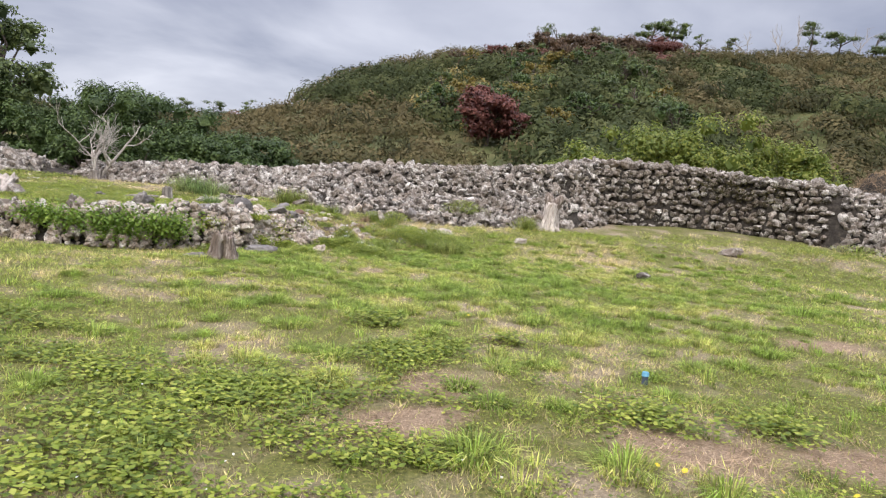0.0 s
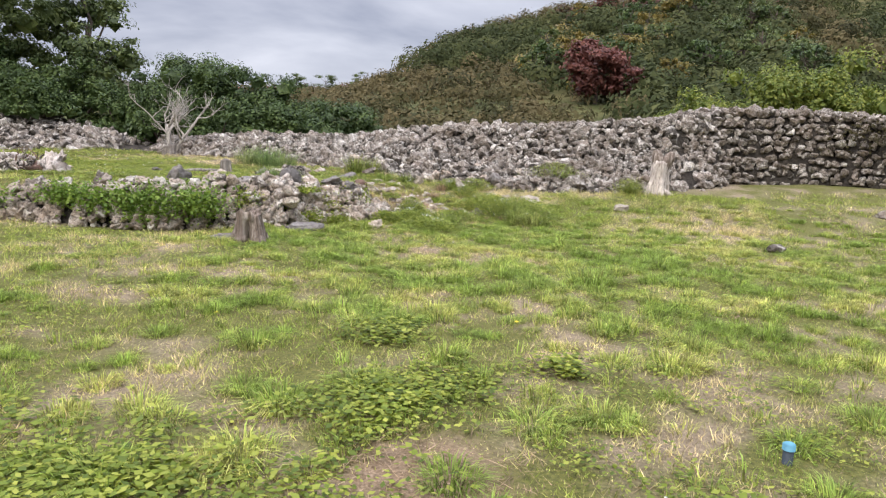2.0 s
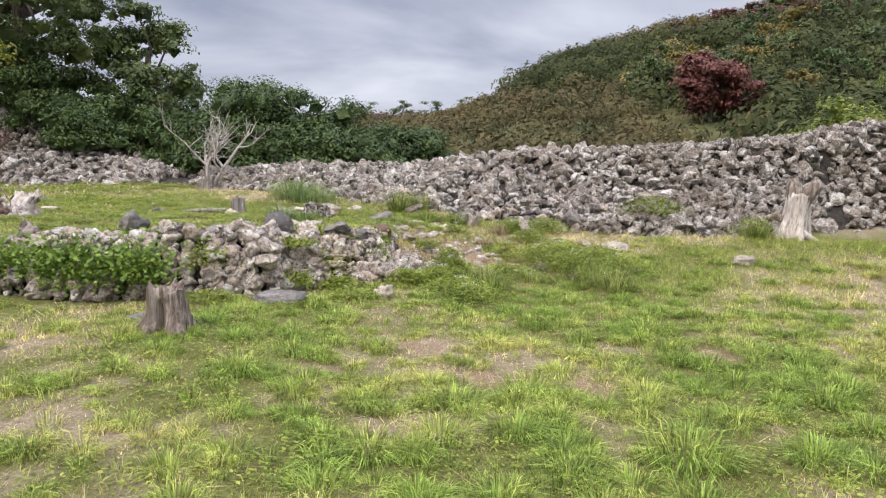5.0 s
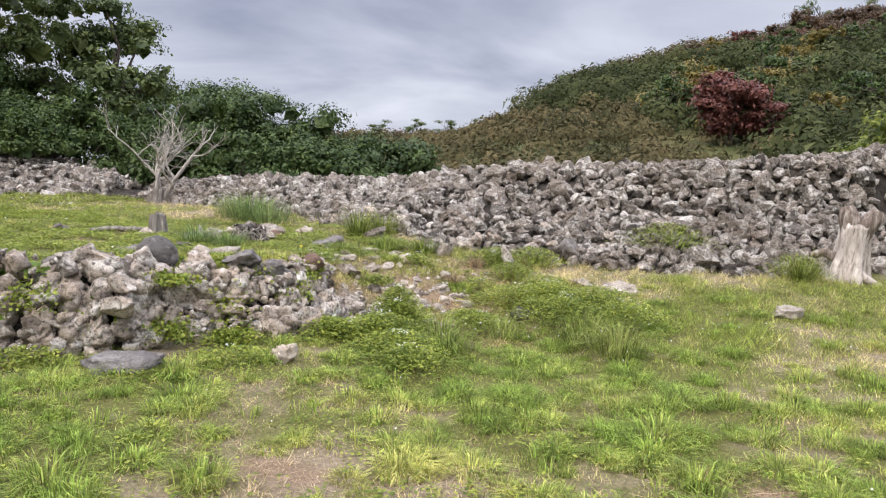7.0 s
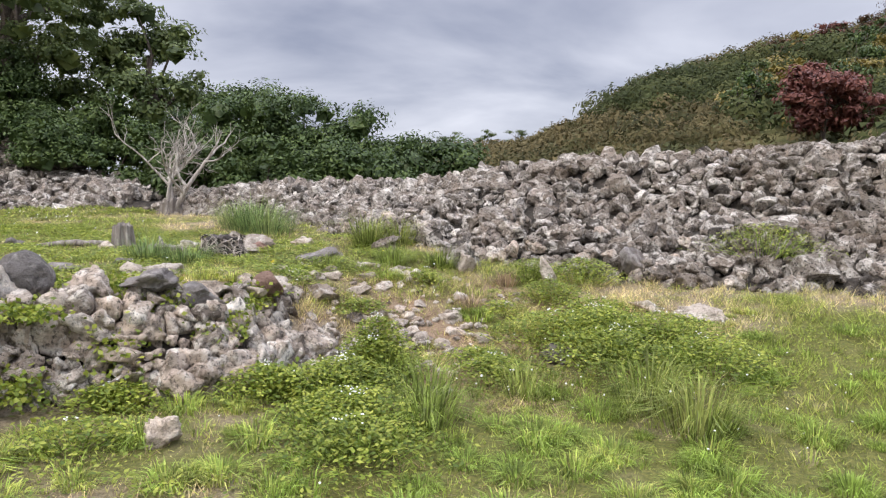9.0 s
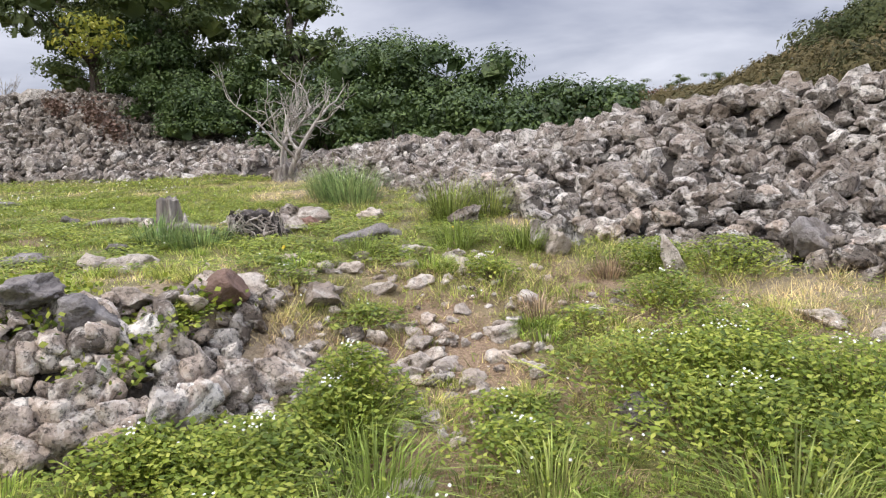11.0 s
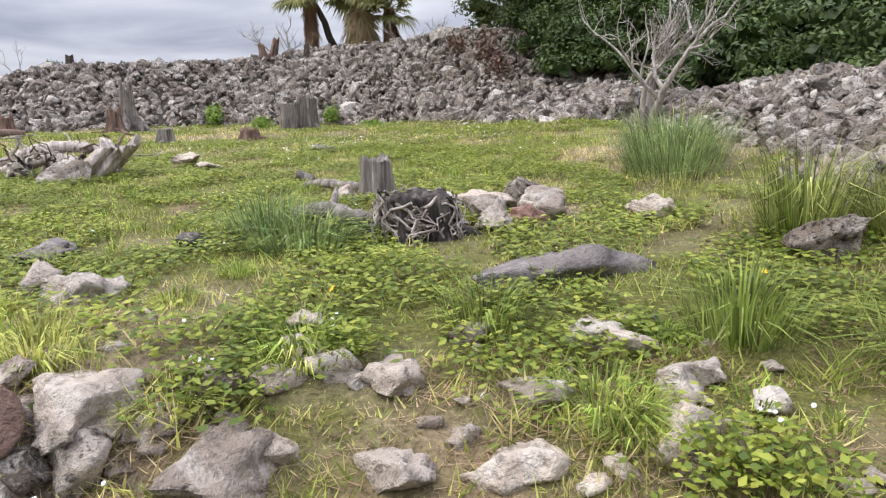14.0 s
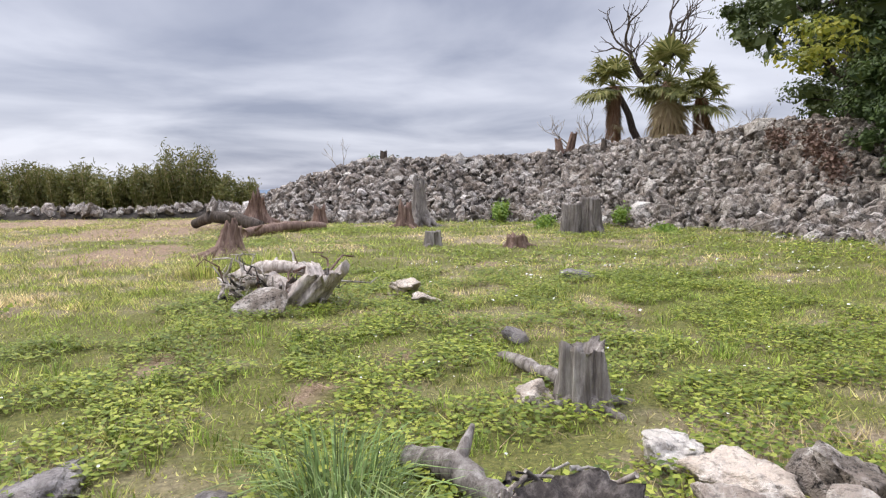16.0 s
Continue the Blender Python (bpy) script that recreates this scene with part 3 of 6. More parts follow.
tagged(ground, "grassy meadow with dry patches, rising to a scrubby hill", "ground", kind="structure")

sea_mat = Mat("sea_water", 0.25)
sea_mat.color(sea_mat.ramp(sea_mat.noise(0.02, 4), (0.3, (0.05, 0.10, 0.16)), (0.7, (0.08, 0.14, 0.21))))
sea_mat.bump(sea_mat.noise(0.4, 3), 0.4, 0.3)
sea = new("water", mesh_of("water", [(-4800, -4800, -11), (-90, -4800, -11), (-90, 4800, -11), (-4800, 4800, -11)], [(0, 1, 2, 3)], sea_mat.m))
tagged(sea, "distant grey-blue sea below the horizon", "sea", kind="structure")

wall_n = wall_core("wall_north", WALL_N, -1, 0.2, "long dry-stone wall of pitted grey limestone, partly collapsed")
wall_w = wall_core("wall_west", WALL_W, -1, 0.3, "high collapsed rampart of grey limestone rubble")
wall_s = wall_core("wall_south", WALL_S, 1, 0.25, "low line of tumbled limestone at the field's edge")


def face_core():
    """The earth and small rubble behind the terrace wall's face, coloured dark for shaded gaps."""
    vs, fs = [], []
    n = len(FACE_T)
    for i, (x, y, h) in enumerate(FACE_T):
        a, b = FACE_T[max(0, i - 1)], FACE_T[min(n - 1, i + 1)]
        d = b[:2] - a[:2]
        o = np.array([d[1], -d[0]]) / np.hypot(*d)
        for off, z in ((-0.06, -0.2), (-0.2, h * 0.5), (-0.36, h * 0.85), (-0.8, h - 0.14), (-1.05, -0.2)):
            vs.append((x + o[0] * off, y + o[1] * off, z))
    for i in range(n - 1):
        for k in range(4):
            fs.append((i * 5 + k, i * 5 + 5 + k, i * 5 + 6 + k, i * 5 + 1 + k))
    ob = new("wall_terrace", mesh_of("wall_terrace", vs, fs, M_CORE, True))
    return tagged(ob, "low crumbling retaining wall of limestone blocks edging a terrace", "wall", kind="structure")


wall_t = face_core()
STONES = [
    lay_stones(wall_n, WALL_N, -1, 0.116, 0.1, 0.16, (-2.5, 21.0), 11, M_STONE, extra=[np.concatenate(q) for q in zip(courses(WALL_N, -0.4, 1.3, 0.15, 21, 0.15), courses(WALL_N, 3.3, 11.6, 0.165, 22, 0.1))]),
    lay_stones(wall_w, WALL_W, -1, 0.17, 0.15, 0.2, (-14.5, 22.5), 12, M_STONE, form="far"),
    lay_face(wall_t, FACE_T, 0.07, 0.09, 0.135, (-3.2, 16.2), 13, M_BLOCK),
    lay_stones(wall_s, WALL_S, 1, 0.3, 0.27, 0.28, (-26, 0), 14, M_STONE, form="far"),
]

# ---- plants and small geometry ----


class Pile:
    """Collects triangles or quads of many small pieces and joins them into one mesh."""

    def __init__(self, k=4):
        self.v, self.f, self.n, self.k = [], [], 0, k

    def add(self, v, f):
        self.v.append(np.asarray(v, np.float32).reshape(-1, 3))
        self.f.append(np.asarray(f, np.int32).reshape(-1, self.k) + self.n)
        self.n += len(self.v[-1])

    def mesh(self, name, material, smooth=False):
        return mesh_of(name, np.concatenate(self.v), np.concatenate(self.f), material, smooth)


def units(n, r):
    d = r.normal(size=(n, 3))
    return d / np.linalg.norm(d, axis=1)[:, None]


def leaf_quads(p, length, width, r, up=0.35):
    """Diamond leaves at the points p."""
    n = len(p)
    nrm = units(n, r) + np.array([0, 0, up * 2])
    if p.shape[1] == 6:
        nrm = units(n, r) * 0.6 + p[:, 3:] + (0, 0, 0.25)
        p = p[:, :3]
    a = np.cross(nrm, units(n, r))
    a /= np.linalg.norm(a, axis=1)[:, None] + 1e-6
    b = np.cross(a, nrm)
    b /= np.linalg.norm(b, axis=1)[:, None] + 1e-6
    ln = length * r.uniform(0.6, 1.3, n)[:, None]
    w = ln * width
    v = np.stack([p - a * ln / 2, p + b * w / 2 + a * ln * 0.08, p + a * ln / 2, p - b * w / 2 + a * ln * 0.08], 1)
    return v.reshape(-1, 3), np.arange(4 * n).reshape(n, 4)


def in_blobs(blobs, per, r, shell=5.0):
    """Points in ellipsoids (x, y, z, rx, ry, rz), most near the outside, with their outward directions."""
    out = []
    for x, y, z, rx, ry, rz in blobs:
        n = max(4, int(per * rx * rz))
        d = units(n, r)
        d[:, 2] = np.where(d[:, 2] < -0.25, -d[:, 2], d[:, 2])
        d = d * (r.uniform(0, 1, n) ** (1 / shell))[:, None]
        q = d * (rx, ry, rz) * (1 + 0.18 * np.sin(d[:, :1] * 9 + x)) + (x, y, z)
        out.append(np.hstack([q, d / (np.linalg.norm(d, axis=1)[:, None] + 1e-6)]))
    return np.concatenate(out)


def inner(blobs, r, k=7):
    """Oversized leaves added deep in each clump to block light and darken its inside."""
    b = np.repeat(np.array(blobs), k, 0)
    p = b[:, :3] + units(len(b), r) * b[:, 3:] * 0.3
    v, f = leaf_quads(p, 1.0, 0.8, r, 0.2)
    c = np.repeat(p, 4, 0)
    return c + (v - c) * np.repeat(b[:, 3], 4)[:, None] * 0.75, f


def tube(pile, path, radii, sides=6):
    """A tapering tube along a path, into a pile of quads."""
    path = np.asarray(path, float)
    n = len(path)
    tang = np.gradient(path, axis=0)
    tang /= np.linalg.norm(tang, axis=1)[:, None] + 1e-9
    ref = np.array([0.31, 0.95, 0.07])
    a = np.cross(tang, ref)
    a /= np.linalg.norm(a, axis=1)[:, None] + 1e-9
    b = np.cross(tang, a)
    ang = np.arange(sides) * 2 * np.pi / sides
    ring = np.cos(ang)[None, :, None] * a[:, None] + np.sin(ang)[None, :, None] * b[:, None]
    v = path[:, None] + ring * np.asarray(radii, float)[:, None, None]
    i, j = np.meshgrid(np.arange(n - 1), np.arange(sides), indexing="ij")
    k = (j + 1) % sides
    f = np.stack([i * sides + j, i * sides + k, (i + 1) * sides + k, (i + 1) * sides + j], -1).reshape(-1, 4)
    caps = [[e * sides, e * sides + q, e * sides + q + 1, e * sides + min(q + 2, sides - 1)] for e in (0, n - 1) for q in range(1, sides - 1, 2)]
    pile.add(v.reshape(-1, 3), np.vstack([f, caps]))


def grow(pile, start, heading, length, radius, depth, r, wander=0.25, lift=0.1, fork=3, ends=None, sides=5, shrink=0.62):
    """A limb that wanders and forks; its tips are collected in ends."""
    n = 6
    p, d = np.array(start, float), np.array(heading, float) / np.linalg.norm(heading)
    pts = [p.copy()]
    for _ in range(n):
        d = d + r.normal(0, wander / 2.2, 3) + (0, 0, lift * 0.3)
        d /= np.linalg.norm(d)
        p = p + d * length / n
        pts.append(p.copy())
    tube(pile, pts, np.linspace(radius, radius * 0.55, n + 1), sides)
    if depth == 0:
        if ends is not None:
            ends.append(p)
        return
    for i in range(fork):
        at = pts[n - (i % 3)] if i else pts[-1]
        e = d + r.normal(0, 0.55, 3) + (0, 0, lift)
        grow(pile, at, e, length * r.uniform(0.5, 0.85), radius * shrink * (0.85 if i else 1), depth - 1, r, wander, lift, fork, ends, max(3, sides - 1), shrink)


def ground_z(x, y):
    return float(land(x, y) + max(heap(WALL_N, x, y, -1), heap(WALL_W, x, y, -1)))


def thing(name, me, x, y, z, label, category, group="", turn=0.0):
    ob = new(name, me)
    ob.matrix_basis = pose(x, y, z, 0, 0, turn)
    return tagged(ob, label, category, group)


def child(name, me, parent, label=""):
    ob = new(name, me)
    ob.parent = parent
    if label:
        ob["label"] = label
    return ob


# ---- rocks ----
def boulder(x, y, w, d, h, material, label, seed, turn=0.0, lean=(0, 0), sink=0.25, z=None, name="rock", group="", rough=0.3, facets=9, wall=None):
    v, f = rock_shape(seed, 4 if max(w, d) > 0.24 else 3, rough * 1.1, 1.0, facets)
    v = v - (v.max(0) + v.min(0)) / 2
    v = v / (v.max(0) - v.min(0)) * (w, d, h)
    m = Euler((radians(lean[0]), radians(lean[1]), radians(turn))).to_matrix()
    v = v @ np.array(m).T
    v[:, 2] -= v[:, 2].min() + h * sink
    base = ground_z(x, y) if z is None else z
    if wall:
        ob = child("stone", mesh_of("stone", v, f, material, True), wall)
        ob.matrix_basis = pose(x, y, base)
        return ob
    return thing(name, mesh_of(name, v, f, material, True), x, y, base, label, "rock", group)


PALE, GREY = "pale pitted limestone rock lying in the grass", "grey weathered limestone rock in the grass"
boulder(-3.15, 14.6, 0.62, 0.34, 0.2, M_DARK, "flat dark grey slab leaning in the grass", 101, 25, (12, 0))
boulder(-3.85, 13.35, 0.45, 0.32, 0.12, M_DARK, "flat dark grey slab beside the stump", 102, -10)
boulder(-2.27, 15.47, 0.25, 0.2, 0.22, M_PALE, "small pale square block standing in the grass", 103, 20)
boulder(4.02, 15.85, 0.36, 0.26, 0.17, M_STONE, GREY, 104, 40)
boulder(7.2, 19.9, 0.6, 0.5, 0.28, M_STONE, GREY, 105)
boulder(-0.03, 19.62, 0.5, 0.3, 0.2, M_PALE, PALE, 106)
boulder(1.89, 19.35, 0.34, 0.25, 0.17, M_PALE, PALE, 107)
boulder(-0.56, 19.75, 0.32, 0.2, 0.14, M_PALE, PALE, 108)
boulder(-1.67, 20.15, 0.16, 0.14, 0.44, M_PALE, "long pale slab leaning against the rubble", 109, 20, (-10, -32), 0.12)
boulder(-2.6, 20.03, 0.26, 0.22, 0.3, M_PALE, "upright pitted limestone rock", 110, 10, (8, 5))
boulder(-2.75, 20.25, 0.5, 0.36, 0.36, M_STONE, GREY, 111, 30)
boulder(-0.93, 21.0, 0.36, 0.3, 0.4, M_DARK, "smooth grey boulder lying on the rubble", 112, 30)
boulder(-0.95, 18.2, 0.25, 0.22, 0.2, M_DARK, "dark grey boulder beside the path", 113, 15)
boulder(-4.1, 19.26, 0.5, 0.86, 0.34, M_DARK, "large flat dark grey slab with lichen in the grass", 114, 8, (0, 0), 0.6, rough=0.22, facets=8)
boulder(-5.3, 19.66, 0.52, 0.32, 0.27, M_PALE, "large pale grey-beige rock beside the root stump", 115, 18, (0, -8))
boulder(-5.42, 19.34, 0.46, 0.3, 0.22, M_PALE, "pale beige rock beside the root stump", 116, -25)
boulder(-5.1, 19.3, 0.26, 0.22, 0.2, M_PALE, "small pale rock beside the root stump", 117, 50)
boulder(-5.15, 19.5, 0.3, 0.24, 0.18, M_BROWN, "brownish rock under the pale rocks", 118, 12)
boulder(-5.6, 19.7, 0.34, 0.3, 0.3, M_STONE, GREY, 119, 12)
boulder(-5.68, 19.4, 0.46, 0.32, 0.17, M_PALE, PALE, 120, 30)
boulder(-5.98, 19.2, 0.36, 0.26, 0.15, M_PALE, PALE, 121, -10)
boulder(-6.68, 18.6, 0.26, 0.22, 0.17, M_PALE, PALE, 122, 0)
boulder(-9.92, 17.05, 0.5, 0.34, 0.24, M_PALE, PALE, 123, 30)
boulder(-9.6, 17.35, 0.4, 0.3, 0.14, M_PALE, PALE, 124, 10)
boulder(-8.66, 16.1, 0.4, 0.52, 0.13, M_STONE, "light grey flat slab beside the driftwood", 125, 20, (12, 24), 0.1, rough=0.1, facets=14)
boulder(-5.22, 17.65, 0.26, 0.2, 0.1, M_DARK, GREY, 126, 5)
boulder(-5.25, 16.9, 0.62, 0.4, 0.12, M_DARK, "flat dark slab half sunk in the grass", 127, 5)
boulder(-8.1, 18.35, 0.24, 0.2, 0.16, M_DARK, GREY, 128, 5)
boulder(-11.45, 18.7, 0.5, 0.4, 0.12, M_DARK, GREY, 129, 5)
boulder(-5.05, 20.2, 0.3, 0.26, 0.2, M_PALE, PALE, 130, 15)
boulder(-3.9, 20.42, 0.34, 0.28, 0.28, M_STONE, GREY, 131, 15)
# blocks that lie on the terrace wall
boulder(-4.38, 15.32, 0.66, 0.5, 0.46, M_DARK, "large dark angular boulder on the terrace wall", 140, 20, (0, -8), 0.1, 0.2, facets=12)
boulder(-5.55, 15.0, 0.42, 0.34, 0.28, M_DARK, "dark squared boulder on the terrace wall", 141, 10, (0, 0), 0.1, 0.52)
boulder(-4.85, 14.75, 0.4, 0.3, 0.22, M_DARK, "dark grey block in the creepers", 142, 10, (0, 0), 0.1, 0.35)
boulder(-3.9, 15.8, 0.36, 0.34, 0.34, M_DARK, "round grey-brown boulder on the terrace wall", 143, 0, (0, 0), 0.1, 0.46, rough=0.12, facets=3)
boulder(-3.6, 15.05, 0.26, 0.24, 0.17, M_BLOCK, "pale squared limestone block at the wall corner", 144, 35, (0, 0), 0.0, 0.35, rough=0.12, facets=12)
boulder(-3.56, 14.98, 0.3, 0.28, 0.21, M_BLOCK, "pale squared limestone block at the wall corner", 145, 30, (0, 0), 0.0, 0.14, rough=0.12, facets=12)
boulder(-3.9, 15.62, 0.5, 0.36, 0.4, M_PALE, "white pitted boulder on the terrace wall", 146, 50, (0, 12), 0.1, 0.32)
boulder(-3.66, 15.8, 0.42, 0.34, 0.36, M_PALE, "white pitted boulder on the terrace wall", 147, 0, (0, 0), 0.1, 0.2)
boulder(-3.66, 16.12, 0.34, 0.3, 0.32, M_BLOCK, "beige boulder on the terrace wall", 148, 20, (0, 0), 0.1, 0.36)
boulder(-3.13, 17.35, 0.30, 0.28, 0.22, M_BROWN, "round reddish-brown rock on the low wall", 149, 0, (0, 0), 0.1, 0.34, rough=0.1, facets=3)
boulder(-3.26, 16.85, 0.32, 0.24, 0.16, M_PALE, "bright white pitted limestone rock", 150, 40, (0, 0), 0.1, 0.36)
boulder(-3.03, 16.55, 0.3, 0.28, 0.22, M_DARK, "grey angular rock on the low wall", 151, 10, (0, 0), 0.1, 0.34)
boulder(-3.02, 17.07, 0.16, 0.13, 0.1, M_PALE, "small beige stone on the low wall", 152, 10, (0, 0), 0.1, 0.36)
boulder(-3.35, 16.35, 0.4, 0.34, 0.17, M_DARK, "flat dark rock on the low wall", 153, 10, (0, 0), 0.1, 0.48)
boulder(-2.86, 16.27, 0.62, 0.46, 0.36, M_BLOCK, "large pitted brownish limestone boulder at the wall foot", 154, 50, (0, 0), 0.15, -0.16)
boulder(-2.78, 16.8, 0.36, 0.3, 0.34, M_BLOCK, "pitted limestone boulder at the wall foot", 155, 80, (0, 0), 0.15, -0.12)
boulder(-6.0, 14.1, 0.46, 0.34, 0.2, M_PALE, "white flat boulder on the terrace wall", 156, 10, (0, 0), 0.1, 0.34)
boulder(-5.6, 14.25, 0.36, 0.3, 0.24, M_PALE, "white boulder on the terrace wall", 157, 40, (0, 0), 0.1, 0.36)
boulder(-3.3, 17.6, 0.42, 0.3, 0.2, M_PALE, "white pitted rock at the terrace edge", 158, 10, (0, 0), 0.5)
boulder(-4.3, 17.3, 0.42, 0.3, 0.22, M_PALE, PALE, 159, 60, (0, 0), 0.45)
boulder(-4.48, 17.15, 0.24, 0.2, 0.18, M_PALE, PALE, 160, 10)
SCREE = [(-3.31, 18.41, 0.3), (-3.11, 18.8, 0.22), (-2.84, 19.15, 0.34), (-3.05, 17.97, 0.42), (-2.95, 18.37, 0.3), (-2.87, 18.66, 0.28), (-3.02, 18.58, 0.14), (-3.03, 19.19, 0.26),
         (-3.73, 18.18, 0.24), (-3.92, 17.63, 0.18), (-3.35, 18.1, 0.2), (-2.84, 19.18, 0.12), (-2.26, 18.04, 0.26), (-2.05, 18.58, 0.28), (-2.41, 18.62, 0.2), (-2.22, 18.88, 0.16),
         (-2.3, 17.9, 0.2), (-2.12, 18.12, 0.2), (-2.45, 18.2, 0.16), (-2.55, 18.0, 0.22), (-2.35, 19.47, 0.16)]
for i, (x, y, w) in enumerate(SCREE):
    boulder(x, y, w, w * 0.7, w * 0.55, M_PALE, "pale limestone rock on the trampled slope", 200 + i, i * 47, group="rocks on the slope", sink=0.56)
rs = np.random.default_rng(77)
for i in range(210):
    x, y = (rs.uniform(-3.6, -1.4), rs.uniform(16.9, 19.6)) if i < 120 else (rs.normal(-2.3, 0.3), rs.normal(18.0, 0.55))
    if x < -2.8 and y < 17.6:
        continue
    w = rs.uniform(0.05, 0.12) if i % 4 else rs.uniform(0.12, 0.22)
    boulder(x, y, w, w * rs.uniform(0.6, 0.95), w * 0.55, M_PALE if i % 3 else M_BLOCK, "small pale limestone rock on the trampled slope", 300 + i, i * 61, group="rocks on the slope", sink=0.38)
for i in range(100):
    x, y = rs.uniform(-3.4, 0.3), rs.uniform(20.7, 21.8)
    w = rs.uniform(0.14, 0.32)
    boulder(x, y, w, w * 0.8, w * 0.7, M_STONE if i % 3 else M_BLOCK, "", 450 + i, i * 37, sink=0.2, wall=wall_n)


for i in range(46):
    x, y = rs.uniform(-5.6, -3.7), rs.uniform(21.2, 22.3)
    w = rs.uniform(0.14, 0.3)
    boulder(x, y, w, w * 0.8, w * 0.75, M_STONE if i % 3 else M_BLOCK, "", 560 + i, i * 41, sink=0.2, wall=wall_n)


for i in range(70):
    x, y = rs.uniform(-3.3, -2.45), rs.uniform(16.4, 17.7)
    w = rs.uniform(0.07, 0.2)
    boulder(x, y, w, w * rs.uniform(0.65, 1.0), w * 0.75, M_BLOCK if i % 3 else M_STONE, "", 1400 + i, i * 53, sink=0.25, wall=wall_t)


# ---- stumps, logs ----
def stump_mesh(name, r0, r1, h, material, seed, ragged=0.18, lobes=5, lean=(0, 0), cup=0.5, hollow=None):
    """A weathered stump: flared lobes at the foot, a ragged hollow top."""
    r = np.random.default_rng(seed)
    sides, rings = 48, 16
    ph = r.uniform(0, 6.28, 4)
    v, f = [], []
    for i in range(rings + 1):
        t = i / rings
        rad = r1 + (r0 - r1) * (1 - t) ** 2.4
        for j in range(sides):
            a = j * 2 * math.pi / sides
            flute = 1 + 0.22 * (1.25 - t) * math.sin(lobes * a + ph[0]) + 0.09 * math.sin(9 * a + ph[1] + t * 2) + 0.06 * math.sin(17 * a + ph[2] - t * 3) + r.uniform(-0.03, 0.03)
            if hollow is not None:
                near = math.cos(a - hollow)
                flute -= 0.5 * max(0.0, near) ** 8 * math.sin(min(1.0, t * 1.25) * math.pi) ** 0.7
                flute += 0.45 * max(0.0, math.cos(a - hollow - 0.75)) ** 24 * (1 - t) ** 0.8
            top = h * (1 + ragged * (math.sin(2 * a + ph[3]) * 0.6 + math.sin(7 * a + ph[1]) * 0.35 + r.uniform(-0.15, 0.15))) if i == rings else h * t
            v.append((rad * flute * math.cos(a) + lean[0] * t * h, rad * flute * math.sin(a) + lean[1] * t * h, top))
    for i in range(rings):
        for j in range(sides):
            k = (j + 1) % sides
            f.append((i * sides + j, i * sides + k, (i + 1) * sides + k, (i + 1) * sides + j))
    base = len(v)
    for ring, (s, dz) in enumerate(((0.72, 0.03), (0.35, 0.09))):
        for j in range(sides):
            o = v[rings * sides + j]
            cx, cy = lean[0] * h, lean[1] * h
            v.append((cx + (o[0] - cx) * s, cy + (o[1] - cy) * s, o[2] * (1 - cup * 0.4 * (1 - s)) - dz * cup))
    for ring in range(2):
        lo = rings * sides if ring == 0 else base
        hi = base + ring * sides
        for j in range(sides):
            k = (j + 1) % sides
            f.append((lo + j, lo + k, hi + k, hi + j))
    for j in range(0, sides - 2, 2):
        f.append((base + sides, base + sides + j, base + sides + j + 1, base + sides + min(j + 2, sides - 1)))
    return mesh_of(name, v, f, material, True)


def stump(x, y, r0, r1, h, material, label, seed, roots=4, ragged=0.18, lean=(0, 0), z=None, group="", reach=1.0, hollow=None):
    zz = (ground_z(x, y) if z is None else z) - 0.03
    ob = thing("tree_stump", stump_mesh("tree_stump", r0, r1, h, material, seed, ragged, lean=lean, hollow=hollow), x, y, zz, label, "stump", group)
    r = np.random.default_rng(seed + 1)
    for i in range(roots):
        a = r.uniform(0, 6.28)
        d = np.array([math.cos(a), math.sin(a)])
        far = r0 * r.uniform(1.4, 2.3) * reach
        pts = [(*(d * r0 * 0.5), h * 0.22), (*(d * r0 * 0.95 + r.normal(0, 0.02, 2)), h * 0.1 + 0.02), (*(d * (r0 + far) / 2 + r.normal(0, 0.04, 2)), 0.035), (*(d * far + r.normal(0, 0.05, 2)), 0.0)]
        p = Pile()
        tube(p, pts, (r0 * 0.32, r0 * 0.24, r0 * 0.15, r0 * 0.06), 7)
        child("root", p.mesh("root", material, True), ob)
    return ob


stump(-3.3, 13.0, 0.25, 0.15, 0.46, M_STUMP, "weathered grey-brown hollow tree stump in the meadow", 401, 6, 0.14, hollow=-1.15)
boulder(-4.57, 14.4, 0.26, 0.18, 0.16, M_PALE, "small white rock among the creepers", 402, 30, (0, 0), 0.2, 0.1)
# standing dead trunk by the wall
trunk_w = stump(2.78, 21.55, 0.27, 0.18, 0.8, M_DRIFT, "standing dead trunk, bleached foot and broken fork, by the wall", 403, 5, 0.05, (0.1, 0.02))
for i, (dx, dz, w0) in enumerate(((-0.15, 0.2, 0.16), (0.24, 0.16, 0.145))):
    p = Pile()
    tube(p, [(0.07, 0.02, 0.55), (0.085 + dx * 0.3, 0.02, 0.74), (0.09 + dx * 0.75, 0.03, 0.84 + dz * 0.4), (0.09 + dx, 0.03, 0.86 + dz)], (w0, w0, w0 * 0.85, w0 * 0.5), 11)
    child("broken_fork", p.mesh("broken_fork", M_STUMP, True), trunk_w)
p = Pile()
tube(p, [(-0.05, 0.0, 0.3), (-0.3, -0.05, 0.42), (-0.48, -0.05, 0.36)], (0.09, 0.06, 0.03), 8)
child("branch_stub", p.mesh("branch_stub", M_STUMP, True), trunk_w)
stump(-6.72, 18.84, 0.135, 0.105, 0.34, M_WOOD, "small grey weathered tree stump on the terrace", 404, 4, 0.12, reach=1.5)
